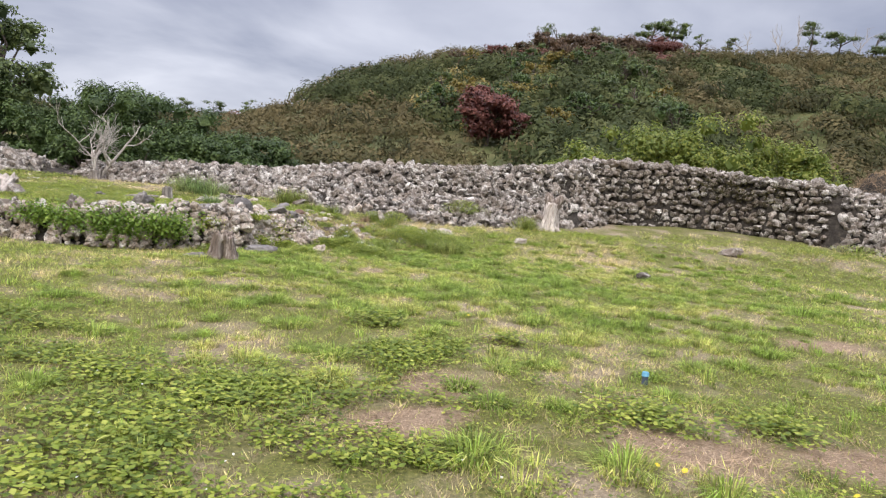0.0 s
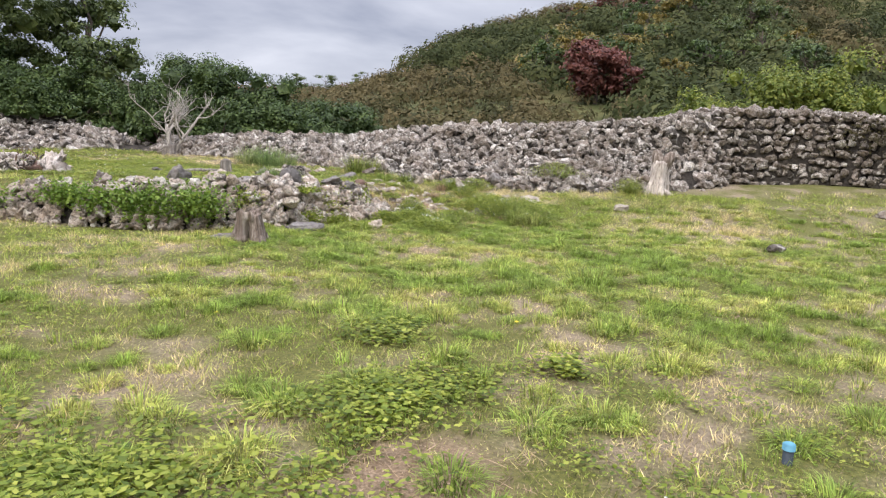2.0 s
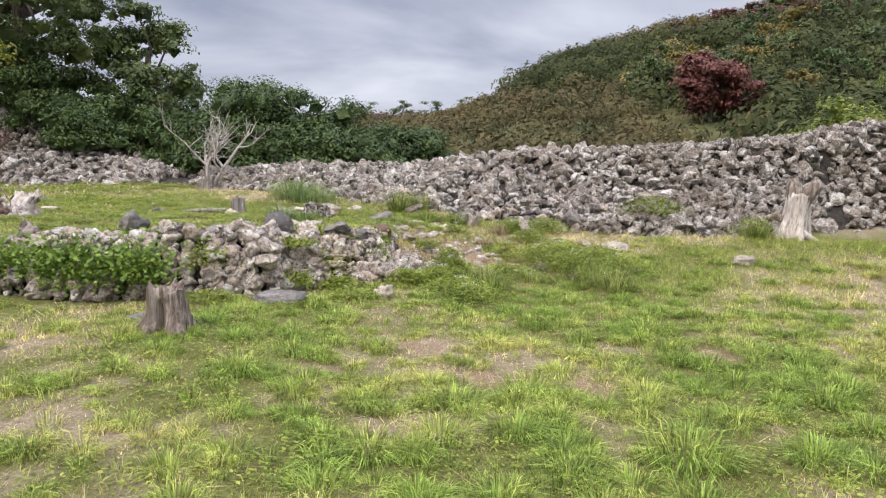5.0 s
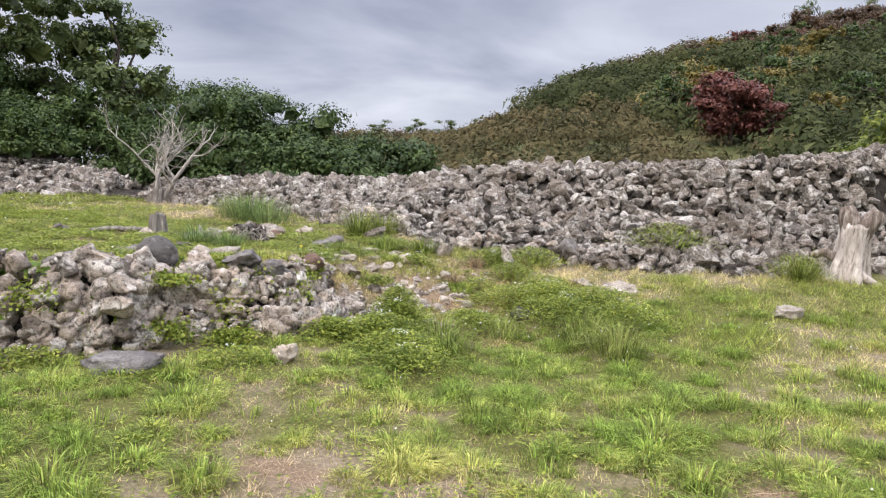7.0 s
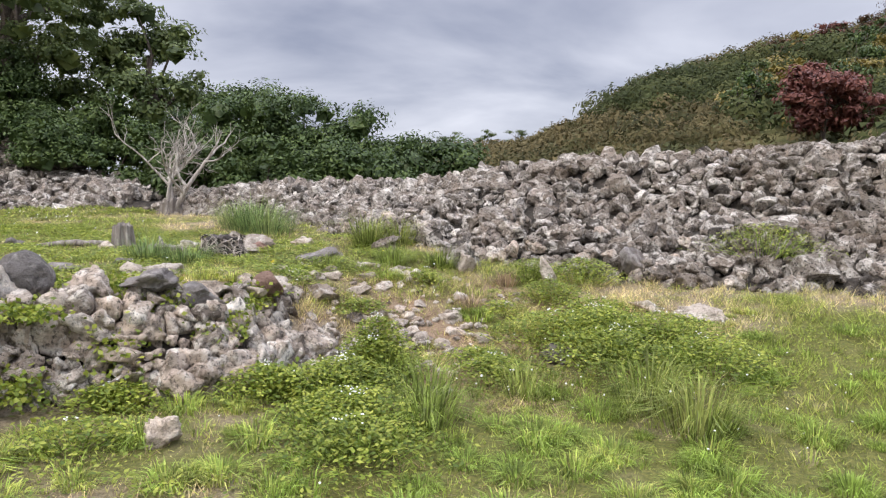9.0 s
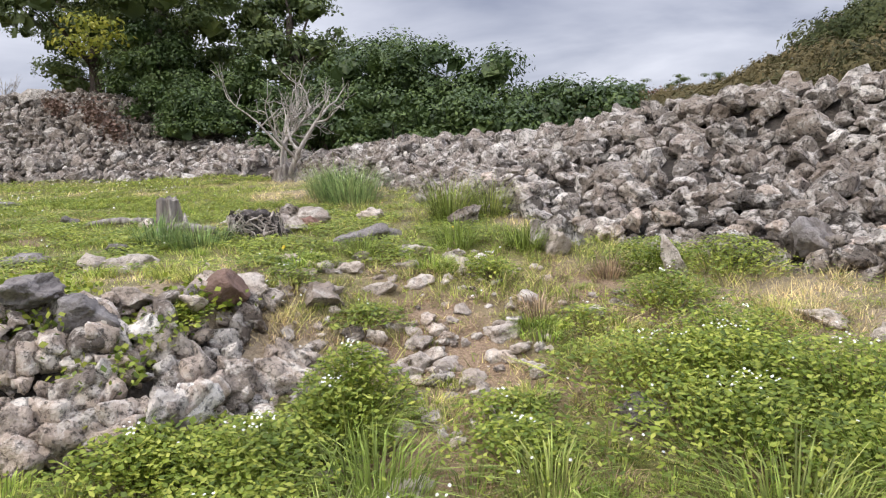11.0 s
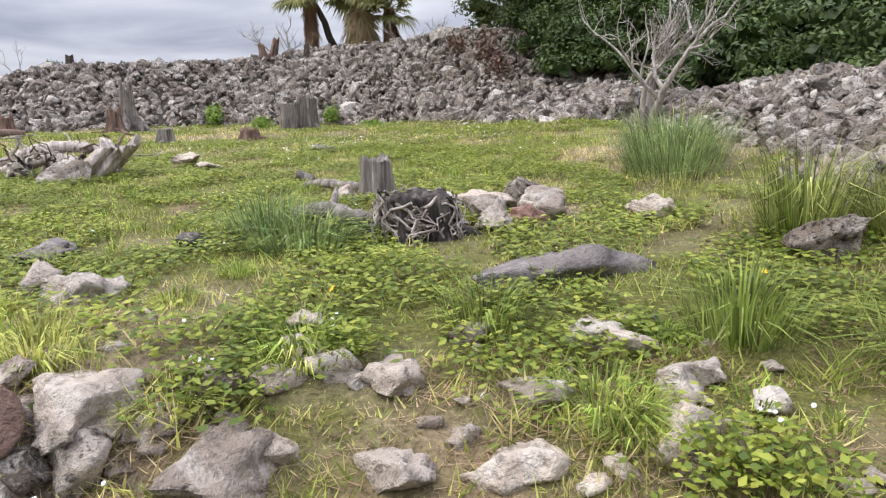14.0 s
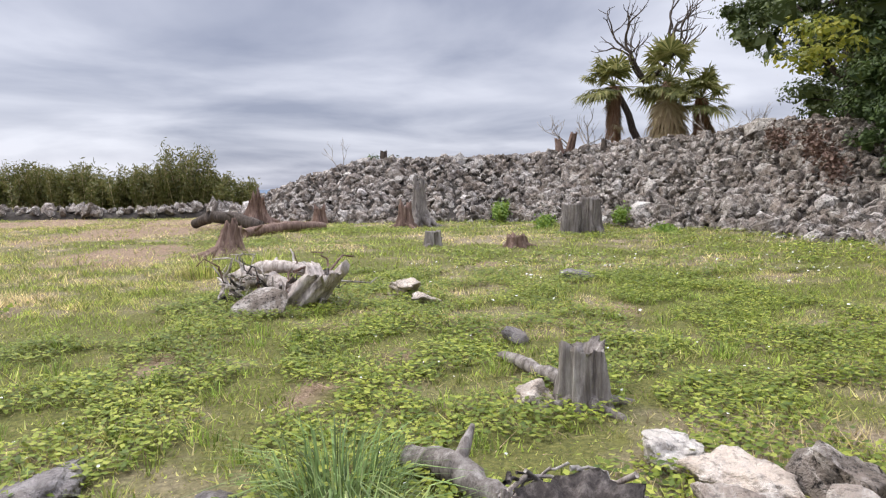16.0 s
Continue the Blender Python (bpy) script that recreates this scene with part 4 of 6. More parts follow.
stump(-19.5, 18.4, 0.24, 0.22, 0.72, M_WOOD, "grey cut tree stump on the terrace", 405, 3, 0.06, group="pair of cut stumps")
stump(-19.6, 18.8, 0.26, 0.22, 0.85, M_WOOD, "grey cut tree stump on the terrace", 406, 3, 0.06, group="pair of cut stumps")
stump(-16.0, 15.95, 0.16, 0.14, 0.3, M_WOOD, "low pale tree stump on the terrace", 407, 3, 0.06)
stump(-15.7, 17.55, 0.22, 0.16, 0.22, M_LOG, "low dark rotten stump in the weeds", 408, 4, 0.3)
stump(-22.4, 14.1, 0.42, 0.16, 1.15, M_WOOD, "tall broken grey stump at the rampart's foot", 409, 5, 0.3)
stump(-21.6, 13.9, 0.3, 0.16, 0.6, M_LOG, "reddish broken stump at the rampart's foot", 410, 4, 0.4)
stump(-23.2, 10.8, 0.22, 0.16, 0.5, M_LOG, "reddish rotten stump at the rampart's foot", 411, 3, 0.3)
stump(-13.2, 13.25, 0.3, 0.15, 0.5, M_LOG, "reddish weathered leaning stump", 412, 5, 0.3, (-0.3, 0.1))
stump(-22.8, 8.9, 0.6, 0.2, 0.85, M_LOG, "large pale root plate lying at the rampart's foot", 413, 6, 0.4, (0.25, 0.2))
stump(-28.1, 17.75, 0.13, 0.11, 0.5, M_LOG, "short brown stump on the rampart's crest", 414, 0, 0.1, (-0.1, -0.2))
stump(-28.1, 18.05, 0.13, 0.11, 0.62, M_LOG, "short brown stump on the rampart's crest", 415, 0, 0.1, (0.1, 0.25))
stump(-28.3, 11.3, 0.12, 0.11, 0.4, M_BARK, "short dark stump on the rampart's crest", 416, 0, 0.1)
stump(-27.2, 19.2, 0.12, 0.08, 0.35, M_BARK, "short dark stump on the rampart's crest", 417, 0, 0.3)

# stump wrapped in its own tangled roots
root_stump = stump(-5.1, 18.86, 0.22, 0.18, 0.25, M_BURNT, "charred tree stump wrapped in tangled bleached roots", 420, 6, 0.1)
rr = np.random.default_rng(421)
for i in range(110):
    a = rr.uniform(0, 6.28)
    pts, z, rad = [], rr.uniform(0.1, 0.28), rr.uniform(0.19, 0.235)
    for k in range(7):
        pts.append((rad * math.cos(a), rad * math.sin(a), max(0.01, z)))
        a += rr.uniform(-0.4, 0.4)
        z -= rr.uniform(-0.01, 0.07)
        rad += rr.uniform(-0.004, 0.022)
    p = Pile()
    w = rr.uniform(0.004, 0.011)
    tube(p, pts, np.linspace(w, w * 0.5, 7), 5)
    child("root", p.mesh("root", (M_DRIFT, M_BURNT, M_TWIG, M_DRIFT, M_DRIFT)[i % 5], True), root_stump)


def log(path, radii, material, label, seed, name="log", stubs=2):
    """A fallen log: a knobbly tapered tube with broken stubs."""
    r = np.random.default_rng(seed)
    x0, y0 = path[0][:2]
    z0 = ground_z(x0, y0)
    pts = np.array([(x - x0, y - y0, ground_z(x, y) - z0 + z) for x, y, z in path])
    t = np.linspace(0, len(pts) - 1, len(pts) * 5)
    fine = np.stack([np.interp(t, np.arange(len(pts)), pts[:, i]) for i in range(3)], -1)
    rad = np.interp(t, np.arange(len(pts)), radii) * r.uniform(0.95, 1.05, len(t))
    p = Pile()
    tube(p, fine + r.normal(0, 0.006, fine.shape), rad, 10)
    ob = thing(name, p.mesh(name, material, True), x0, y0, z0, label, "log")
    for i in range(stubs):
        k = r.integers(1, len(t) - 1)
        d = units(1, r)[0] * (1, 1, 0.4) + (0, 0, 0.6)
        q = Pile()
        tube(q, [fine[k], fine[k] + d * rad[k] * 1.6, fine[k] + d * rad[k] * 2.6], (rad[k] * 0.5, rad[k] * 0.36, rad[k] * 0.14), 6)
        child("branch_stub", q.mesh("branch_stub", material, True), ob)
    return ob


log([(-9.94, 15.15, 0.17), (-9.77, 15.59, 0.29), (-9.59, 16.06, 0.31), (-9.46, 16.37, 0.26)], (0.05, 0.07, 0.06, 0.045), M_DRIFT, "bleached driftwood limb propped on roots", 430, stubs=3)
log([(-9.85, 15.11, 0.05), (-9.64, 15.46, 0.14), (-9.51, 15.85, 0.21)], (0.05, 0.075, 0.05), M_DRIFT, "bleached driftwood branch on the ground", 431, stubs=2)
log([(-9.42, 15.80, 0.04), (-9.16, 16.11, 0.07), (-9.03, 16.41, 0.05)], (0.05, 0.07, 0.05), M_LOG, "brown rotten log under the driftwood", 433, stubs=2)
stump(-9.16, 16.19, 0.2, 0.18, 0.36, M_DRIFT, "thick split trunk end leaning over the driftwood", 432, 3, 0.3, (0.1, 1.0), reach=0.8)
drift = log([(-9.77, 15.63, 0.07), (-9.46, 15.89, 0.14), (-9.25, 16.24, 0.09)], (0.06, 0.09, 0.06), M_DRIFT, "tangle of bleached driftwood roots on the terrace", 434, "driftwood", 3)
rd = np.random.default_rng(435)
for i in range(80):
    p, q = Pile(), np.array([rd.uniform(0.1, 0.7), rd.uniform(-0.2, 0.8), rd.uniform(0.03, 0.26)])
    step = np.cumsum(rd.normal(0, 0.045, (6, 3)) + rd.normal(0, 0.03, 3), 0)
    pts = q + step
    pts[:, 2] = np.clip(pts[:, 2], 0.0, 0.46)
    wd = rd.uniform(0.006, 0.022)
    tube(p, pts, np.linspace(wd, wd * 0.35, 6), 5)
    child("root", p.mesh("root", (M_DRIFT, M_TWIG, M_BURNT, M_LOG)[i % 4], True), drift)
log([(-20.6, 8.2, 0.12), (-20.3, 8.9, 0.34), (-20.2, 9.7, 0.3), (-20.1, 10.4, 0.1)], (0.13, 0.16, 0.17, 0.16), M_BARK, "dark curved fallen log", 435)
log([(-17.5, 11.3, 0.1), (-19.0, 11.6, 0.14), (-20.5, 12.0, 0.1)], (0.12, 0.14, 0.1), M_LOG, "reddish fallen log at the rampart's foot", 436)
log([(-5.72, 18.2, 0.06), (-5.55, 18.42, 0.08), (-5.4, 18.62, 0.05)], (0.05, 0.06, 0.04), M_WOOD, "short grey broken branch beside the root stump", 437, stubs=1)
log([(-7.6, 18.3, 0.03), (-7.2, 18.5, 0.06), (-6.9, 18.75, 0.05)], (0.025, 0.04, 0.045), M_WOOD, "thin grey root running from the small stump", 438, stubs=0)

# marker pipe with a blue cap
pp = Pile()
tube(pp, [(0, 0, -0.02), (0, 0, 0.075)], (0.024, 0.024), 14)
pipe = thing("marker_pipe", pp.mesh("marker_pipe", plain("dark_pipe", (0.03, 0.04, 0.05), 0.5), True), 2.03, 7.65, ground_z(2.03, 7.65), "short dark marker pipe with a pale blue cap in the grass", "marker")
pc = Pile()
tube(pc, [(0, 0, 0.07), (0, 0, 0.098), (0, 0, 0.104)], (0.029, 0.029, 0.02), 14)
child("cap", pc.mesh("cap", plain("pale_blue_plastic", (0.10, 0.27, 0.36), 0.5), True), pipe, "pale blue plastic cap")


# ---- trees and shrubs ----
def crown_blobs(r, n, cx, cy, cz, rx, ry, rz, size, taper=0.0):
    out = []
    for _ in range(n):
        d = units(1, r)[0] * r.uniform(0.35, 1.0) ** 0.6
        s = size * r.uniform(0.55, 1.4)
        k = 1 - taper * max(0.0, d[2])
        out.append((cx + d[0] * rx * k, cy + d[1] * ry * k, cz + d[2] * rz, s, s, s * r.uniform(0.4, 0.65)))
    return out


def tree(x, y, h, spread, label, seed, material, trunk_h=0.35, n=46, leaf=0.17, per=330, size=0.95, bark=M_BARK, name="tree", flat=0.36, group="", radius=None, taper=0.0):
    r = np.random.default_rng(seed)
    z = ground_z(x, y) - 0.1
    root = new(name)
    root.matrix_basis = pose(x, y, z)
    tagged(root, label, "tree", group)
    blobs = crown_blobs(r, n, 0, 0, h * (trunk_h + (1 - trunk_h) * 0.52), spread, spread, h * flat, size, taper)
    p = Pile()
    rad = radius or h * 0.028
    top = np.array([r.normal(0, 0.2), r.normal(0, 0.2), h * 0.72])
    tube(p, [(0, 0, 0), top * 0.25 + (r.normal(0, 0.1), r.normal(0, 0.1), 0), top * 0.6, top], (rad * 1.3, rad, rad * 0.7, rad * 0.3), 9)
    child("trunk", p.mesh("trunk", bark, True), root)
    for b in blobs[:: max(1, n // 14)]:
        p = Pile()
        s = top * r.uniform(0.3, 0.85)
        e = np.array(b[:3])
        mid = (s + e) / 2 + r.normal(0, 0.15, 3) + (0, 0, -0.15)
        tube(p, [s, mid, e], (rad * 0.5, rad * 0.3, rad * 0.1), 5)
        child("limb", p.mesh("limb", bark, True), root)
    c = Pile()
    c.add(*leaf_quads(in_blobs(blobs, per, r), leaf, 0.5, r, 0.6))
    c.add(*inner(blobs, r))
    child("crown", c.mesh("crown", material), root)
    return root


big = tree(-20.9, 26.2, 9.2, 3.8, "tall dark green tree behind the rubble rampart", 501, M_PINE, 0.03, 190, 0.12, 850, 0.68, flat=0.44, taper=0.45)
tree(-17.6, 28.4, 6.3, 2.1, "dark green tree among the shrubs behind the wall", 502, M_PINE, 0.05, 80, 0.17, 520, 0.65, flat=0.42, taper=0.4)
tree(-24.9, 25.7, 8.4, 3.7, "tall dark green tree behind the rubble rampart", 503, M_PINE, 0.3, 90, 0.12, 850, 0.7, flat=0.4)
tree(-26.5, 27.0, 5.2, 2.2, "small dark tree behind the rubble rampart", 507, M_PINE, 0.2, 44, 0.16, 480, 0.7)
yl = Pile()
ry = np.random.default_rng(504)
yl.add(*leaf_quads(in_blobs(crown_blobs(ry, 14, 1.8, -2.9, 1.9, 1.3, 0.6, 0.45, 0.5), 330, ry), 0.16, 0.5, ry, 0.6))
tagged(child("yellow_spray", yl.mesh("yellow_spray", M_YELLOW), big, "spray of yellowing leaves"), kind="stuff")


def shrub(x, y, h, w, label, seed, material, leaf=0.13, per=420, group="", z=None, n=20, name="shrub"):
    r = np.random.default_rng(seed)
    root = new(name)
    root.matrix_basis = pose(x, y, (ground_z(x, y) if z is None else z) - 0.05)
    tagged(root, label, "shrub", group)
    blobs = []
    for _ in range(n):
        a, q = r.uniform(0, 6.28), r.uniform(0, 1) ** 0.5
        top = h * (1 - 0.55 * q * q)
        s = (0.16 + 0.1 * h) * r.uniform(0.6, 1.4)
        blobs.append((math.cos(a) * q * w, math.sin(a) * q * w * 0.8, max(s * 0.6, top * r.uniform(0.3, 1.0) - s * 0.5), s * 1.15, s * 1.15, s * 0.85))
    p = Pile()
    for b in blobs[:7]:
        tube(p, [(b[0] * 0.1, b[1] * 0.1, 0), (b[0] * 0.5, b[1] * 0.5, b[2] * 0.55), b[:3]], (0.05, 0.035, 0.012), 5)
    child("stem", p.mesh("stem", M_BARK, True), root)
    c = Pile()
    c.add(*leaf_quads(in_blobs(blobs, per, r), leaf, 0.52, r, 0.6))
    c.add(*inner(blobs, r))
    child("crown", c.mesh("crown", material), root)
    return root


DK = "dense dark green glossy shrub behind the stone wall"
for i, (x, y, h, w) in enumerate([(-13.4, 27.4, 3.9, 1.7), (-12.2, 27.6, 4.0, 1.5), (-10.9, 28.0, 3.3, 1.6), (-9.6, 28.3, 2.9, 1.5), (-8.4, 28.6, 2.6, 1.4), (-7.2, 28.9, 2.0, 1.3),
                                  (-12.6, 26.0, 2.3, 1.3), (-11.0, 26.4, 2.1, 1.3), (-9.3, 26.8, 1.9, 1.3), (-7.9, 27.4, 1.6, 1.2),
                                  (-14.5, 26.3, 2.6, 1.4), (-16.3, 26.2, 2.7, 1.4), (-17.9, 25.9, 2.0, 1.2), (-16.7, 25.0, 1.7, 1.2), (-18.3, 24.9, 1.6, 1.1), (-19.7, 25.3, 2.6, 1.5), (-20.6, 27.2, 2.6, 1.6), (-22.4, 27.4, 2.2, 1.5)]):
    shrub(x, y, h, w, DK, 520 + i, M_LEAF, 0.105, 1050, "dark shrubs behind the wall", n=44)
for i, (x, y, h, w) in enumerate([(5.6, 27.2, 3.6, 1.2), (7.0, 27.3, 4.0, 1.4), (8.6, 27.3, 4.2, 1.5), (10.2, 27.2, 4.2, 1.5), (11.7, 26.8, 3.5, 1.3), (4.2, 27.9, 2.8, 1.0)]):
    shrub(x, y, h, w, "light green bush growing behind the high stone wall", 560 + i, M_BUSH, 0.12, 800, "bushes behind the high wall", n=36)
for i, (x, y, h, w) in enumerate([(-33, 6.4, 1.5, 0.9), (-34.5, 5.2, 1.2, 0.9), (-31.5, 9.0, 1.5, 1.2), (-32, 10.0, 2.1, 1.0)]):
    shrub(x, y, h, w, "small dark green shrub beyond the rampart", 580 + i, M_BUSH if i < 2 else M_LEAF, 0.16, 300)


def bamboo(x, y, h, w, seed):
    r = np.random.default_rng(seed)
    root = new("bamboo_clump")
    root.matrix_basis = pose(x, y, ground_z(x, y) - 0.05)
    tagged(root, "olive-green bamboo clump at the edge of the field", "bamboo", "bamboo at the field's edge")
    st, lf = Pile(), Pile()
    for _ in range(46):
        b = r.normal(0, w * 0.4, 2)
        t = b + r.normal(0, 0.35, 2)
        hh = h * r.uniform(0.6, 1.08)
        tube(st, [(*b, 0), (*((b + t) / 2), hh * 0.5), (*t, hh)], (0.02, 0.016, 0.006), 4)
        q = np.linspace(0.25, 1, 16)[:, None]
        pts = np.column_stack([b + (t - b) * q, q * hh])
        lf.add(*leaf_quads(np.repeat(pts, 7, 0) + r.normal(0, 0.13, (112, 3)), 0.26, 0.22, r, 0.1))
    tagged(child("stem", st.mesh("stem", M_SKIRT, True), root), kind="stuff")
    child("foliage", lf.mesh("foliage", M_BAMBOO), root)


for i, (x, y, h) in enumerate([(-35, -12.5, 2.6), (-35.5, -11, 2.4), (-35.3, -9.6, 2.5), (-35.6, -8.2, 2.2), (-36, -6.9, 2.3), (-35.5, -5.6, 2.1), (-36.2, -4.3, 2.2), (-36, -3.0, 2.4), (-36.2, -1.7, 2.9), (-36.0, -0.6, 2.4), (-36.6, 0.3, 2.0)]):
    bamboo(x, y, h * (0.72, 1.0, 0.85, 1.08, 0.78)[i % 5], 1.5, 600 + i)


def fan_palm(x, y, h, spread, seed, skirt, full):
    """A fan palm: trunk, pleated fan leaves, a skirt of dead ones."""
    r = np.random.default_rng(seed)
    root = new("fan_palm")
    root.matrix_basis = pose(x, y, ground_z(x, y) - 0.2)
    tagged(root, "fan palm with a skirt of dead brown fronds above the rampart", "palm", "palms on the rampart")
    p = Pile()
    tube(p, [(0, 0, 0), (0.05, 0, h * 0.5), (0, 0, h)], (0.26, 0.22, 0.2), 10)
    child("trunk", p.mesh("trunk", M_SHAG, True), root)

    def fan(el, az, size, stalk, at, sag):
        q = Pile(4)
        d = np.array([math.cos(az) * math.cos(el), math.sin(az) * math.cos(el), math.sin(el)])
        side = np.array([-math.sin(az), math.cos(az), 0])
        upv = np.cross(d, side)
        foot = np.array([0, 0, at])
        c = foot + d * stalk
        tube(q, [foot, (c + foot) * 0.5, c], (0.022, 0.016, 0.01), 4)
        for k in range(24):
            a = (k / 23 - 0.5) * 3.9
            e = d * math.cos(a) + side * math.sin(a)
            ln = size * r.uniform(0.8, 1.15) * (1 - 0.12 * abs(a))
            wv = np.cross(e, upv) * size * 0.05
            drop = r.uniform(0.5, 1.2) * sag
            mid = c + e * ln * 0.55 + (0, 0, -ln * 0.15 * drop)
            tip = c + e * ln * (1 - 0.15 * drop) + (0, 0, -ln * 0.6 * drop)
            q.add([c, mid + wv, tip, mid - wv], [(0, 1, 2, 3)])
        return q

    for i in range(30):
        el = r.uniform(-0.5, 1.35)
        child("frond", fan(el, r.uniform(0, 6.28), spread * r.uniform(0.4, 0.68), spread * r.uniform(0.35, 0.75), h, 0.7).mesh("frond", M_FROND), root)
    for i in range(skirt):
        low = r.uniform(0, 1) ** 0.8
        child("dead_frond", fan(r.uniform(-1.35, -0.7) - 0.15 * low, r.uniform(0, 6.28), spread * full * r.uniform(0.45, 0.6), spread * full * 0.35, h * (1 - 0.55 * low), 1.0).mesh("dead_frond", M_FROND if i % 4 == 0 and low < 0.4 else M_SKIRT), root)
    sh = Pile(3)
    n = 1400
    a, zz = r.uniform(0, 6.28, n), r.uniform(0.1, 1.0, n) * h
    p0 = np.column_stack([np.cos(a) * 0.2, np.sin(a) * 0.2, zz])
    p1 = p0 + np.column_stack([np.cos(a) * 0.14, np.sin(a) * 0.14, -r.uniform(0.2, 0.6, n)])
    s0 = np.column_stack([-np.sin(a), np.cos(a), 0 * a]) * 0.025
    sh.add(np.stack([p0 - s0, p0 + s0, p1], 1), np.arange(3 * n).reshape(n, 3))
    tagged(child("shag", sh.mesh("shag", M_SHAG), root, "hanging reddish-brown leaf bases"), kind="stuff")


def top_z(x, y, z):
    return z - ground_z(x, y) + 0.2


fan_palm(-31.1, 19.6, top_z(-31.1, 19.6, 5.2), 1.4, 641, 8, 0.6)
fan_palm(-31.0, 21.6, top_z(-31, 21.6, 5.3), 1.75, 642, 44, 1.0)
fan_palm(-30.6, 22.7, top_z(-30.6, 22.7, 4.6), 1.4, 643, 18, 0.8)


def bare_tree(x, y, stems, label, seed, material, base=None, fork=3, name="dead_tree"):
    """A leafless tree: stems given as (heading, length, radius, depth)."""
    r = np.random.default_rng(seed)
    root = new(name)
    root.matrix_basis = pose(x, y, (ground_z(x, y) if base is None else base) - 0.08)
    tagged(root, label, "dead tree")
    for heading, length, radius, depth in stems:
        p = Pile()
        grow(p, (heading[0] * 0.06, heading[1] * 0.06, 0), heading, length, radius, depth, r, 0.3, 0.16, fork, None, 7)
        child("limb", p.mesh("limb", material, True), root)
    return root


dt = bare_tree(-10.85, 23.35, [((-0.6, 0.1, 1), 0.9, 0.048, 4), ((-0.3, -0.3, 1), 0.95, 0.052, 4), ((-0.05, 0.2, 1), 1.0, 0.056, 4), ((0.6, 0.1, 0.85), 0.9, 0.068, 4)],
               "small leafless tree with pale spreading branches", 650, M_TWIG)
child("foot", stump_mesh("foot", 0.26, 0.2, 0.34, M_WOOD, 651, 0.3), dt, "thick pale whitish foot")
bare_tree(-31.5, 20.9, [((0.02, -0.02, 1), 3.6, 0.19, 0), ], "tall dark dead tree between the palms", 655, M_BARK, fork=4)
high = bare_tree(-31.4, 20.8, [((0.1, -0.35, 1), 1.6, 0.1, 3), ((0, 0.25, 1), 1.7, 0.11, 3), ((0.1, 0.8, 1), 1.6, 0.08, 3), ((0, -0.8, 0.8), 1.2, 0.07, 3)], "crown of bare branches of the dead tree", 656, M_BARK, ground_z(-31.5, 20.9) + 3.4)
bare_tree(-30.6, 18.4, [((0, -0.8, 0.8), 1.0, 0.05, 3), ((0, 0.3, 1), 0.9, 0.05, 3), ((0, -0.2, 1), 1.0, 0.05, 3)], "low leafless shrub beside the palm", 657, M_TWIG)
bare_tree(-28.2, 23.6, [((0, -0.5, 0.9), 0.9, 0.04, 3), ((0, 0.4, 1), 0.9, 0.04, 3), ((0.3, 0.8, 0.8), 0.8, 0.04, 3)], "low leafless shrub on the rampart", 658, M_TWIG)
bare_tree(-28.3, 9.6, [((0, 0.4, 1), 0.6, 0.02, 2), ((0, -0.4, 1), 0.6, 0.02, 2)], "thin bare shrub on the rampart's end", 659, M_TWIG)


# ---- wooded hill ----
def hill_stuff(name, spots, size, per, leaf, material, label, seed, tall=0.85):
    """Leafy clumps over the land, as one mesh of many small leaves; each clump has a tone of its own."""
    r = np.random.default_rng(seed)
    n = len(spots)
    s = size * np.clip(np.exp(r.normal(-0.1, 0.38, n)), 0.4, 1.6)
    count = np.maximum(16, per * (s / size) ** 2).astype(int)
    c = np.column_stack([spots, land(spots[:, 0], spots[:, 1]) + s * 0.1])
    m = count.sum()
    d = units(m, r)
    d[:, 2] = np.where(d[:, 2] < -0.1, -d[:, 2], d[:, 2])
    d[:, 1] = np.where((d[:, 1] > 0.35) & (r.uniform(0, 1, m) < 0.7), -d[:, 1], d[:, 1])
    d *= (r.uniform(0, 1, m) ** 0.15)[:, None]
    d *= (1 + 0.22 * np.sin(d[:, :1] * 7 + np.repeat(spots[:, :1] * 3, count, 0)) * np.cos(d[:, 1:2] * 6))
    p = np.repeat(c, count, 0) + d * np.repeat(s, count)[:, None] * (1.0, 1.0, tall)
    out = d / (np.linalg.norm(d, axis=1)[:, None] + 1e-6) + units(m, r) * 0.4
    a = np.cross(out, units(m, r))
    a /= np.linalg.norm(a, axis=1)[:, None] + 1e-6
    b = np.cross(out, a)
    b /= np.linalg.norm(b, axis=1)[:, None] + 1e-6
    ln = (leaf * r.uniform(0.5, 1.5, m))[:, None]
    v = np.stack([p - a * ln, p + a * ln, p + b * ln * 0.9], 1).reshape(-1, 3)
    me = mesh_of(name, v, np.arange(3 * m).reshape(-1, 3), material)
    tone = me.attributes.new("tone", "FLOAT", "POINT")
    tone.data.foreach_set("value", np.repeat(np.repeat(r.uniform(0, 1, n), count), 3).astype(np.float32))
    return tagged(new(name, me), label, "vegetation", kind="stuff")


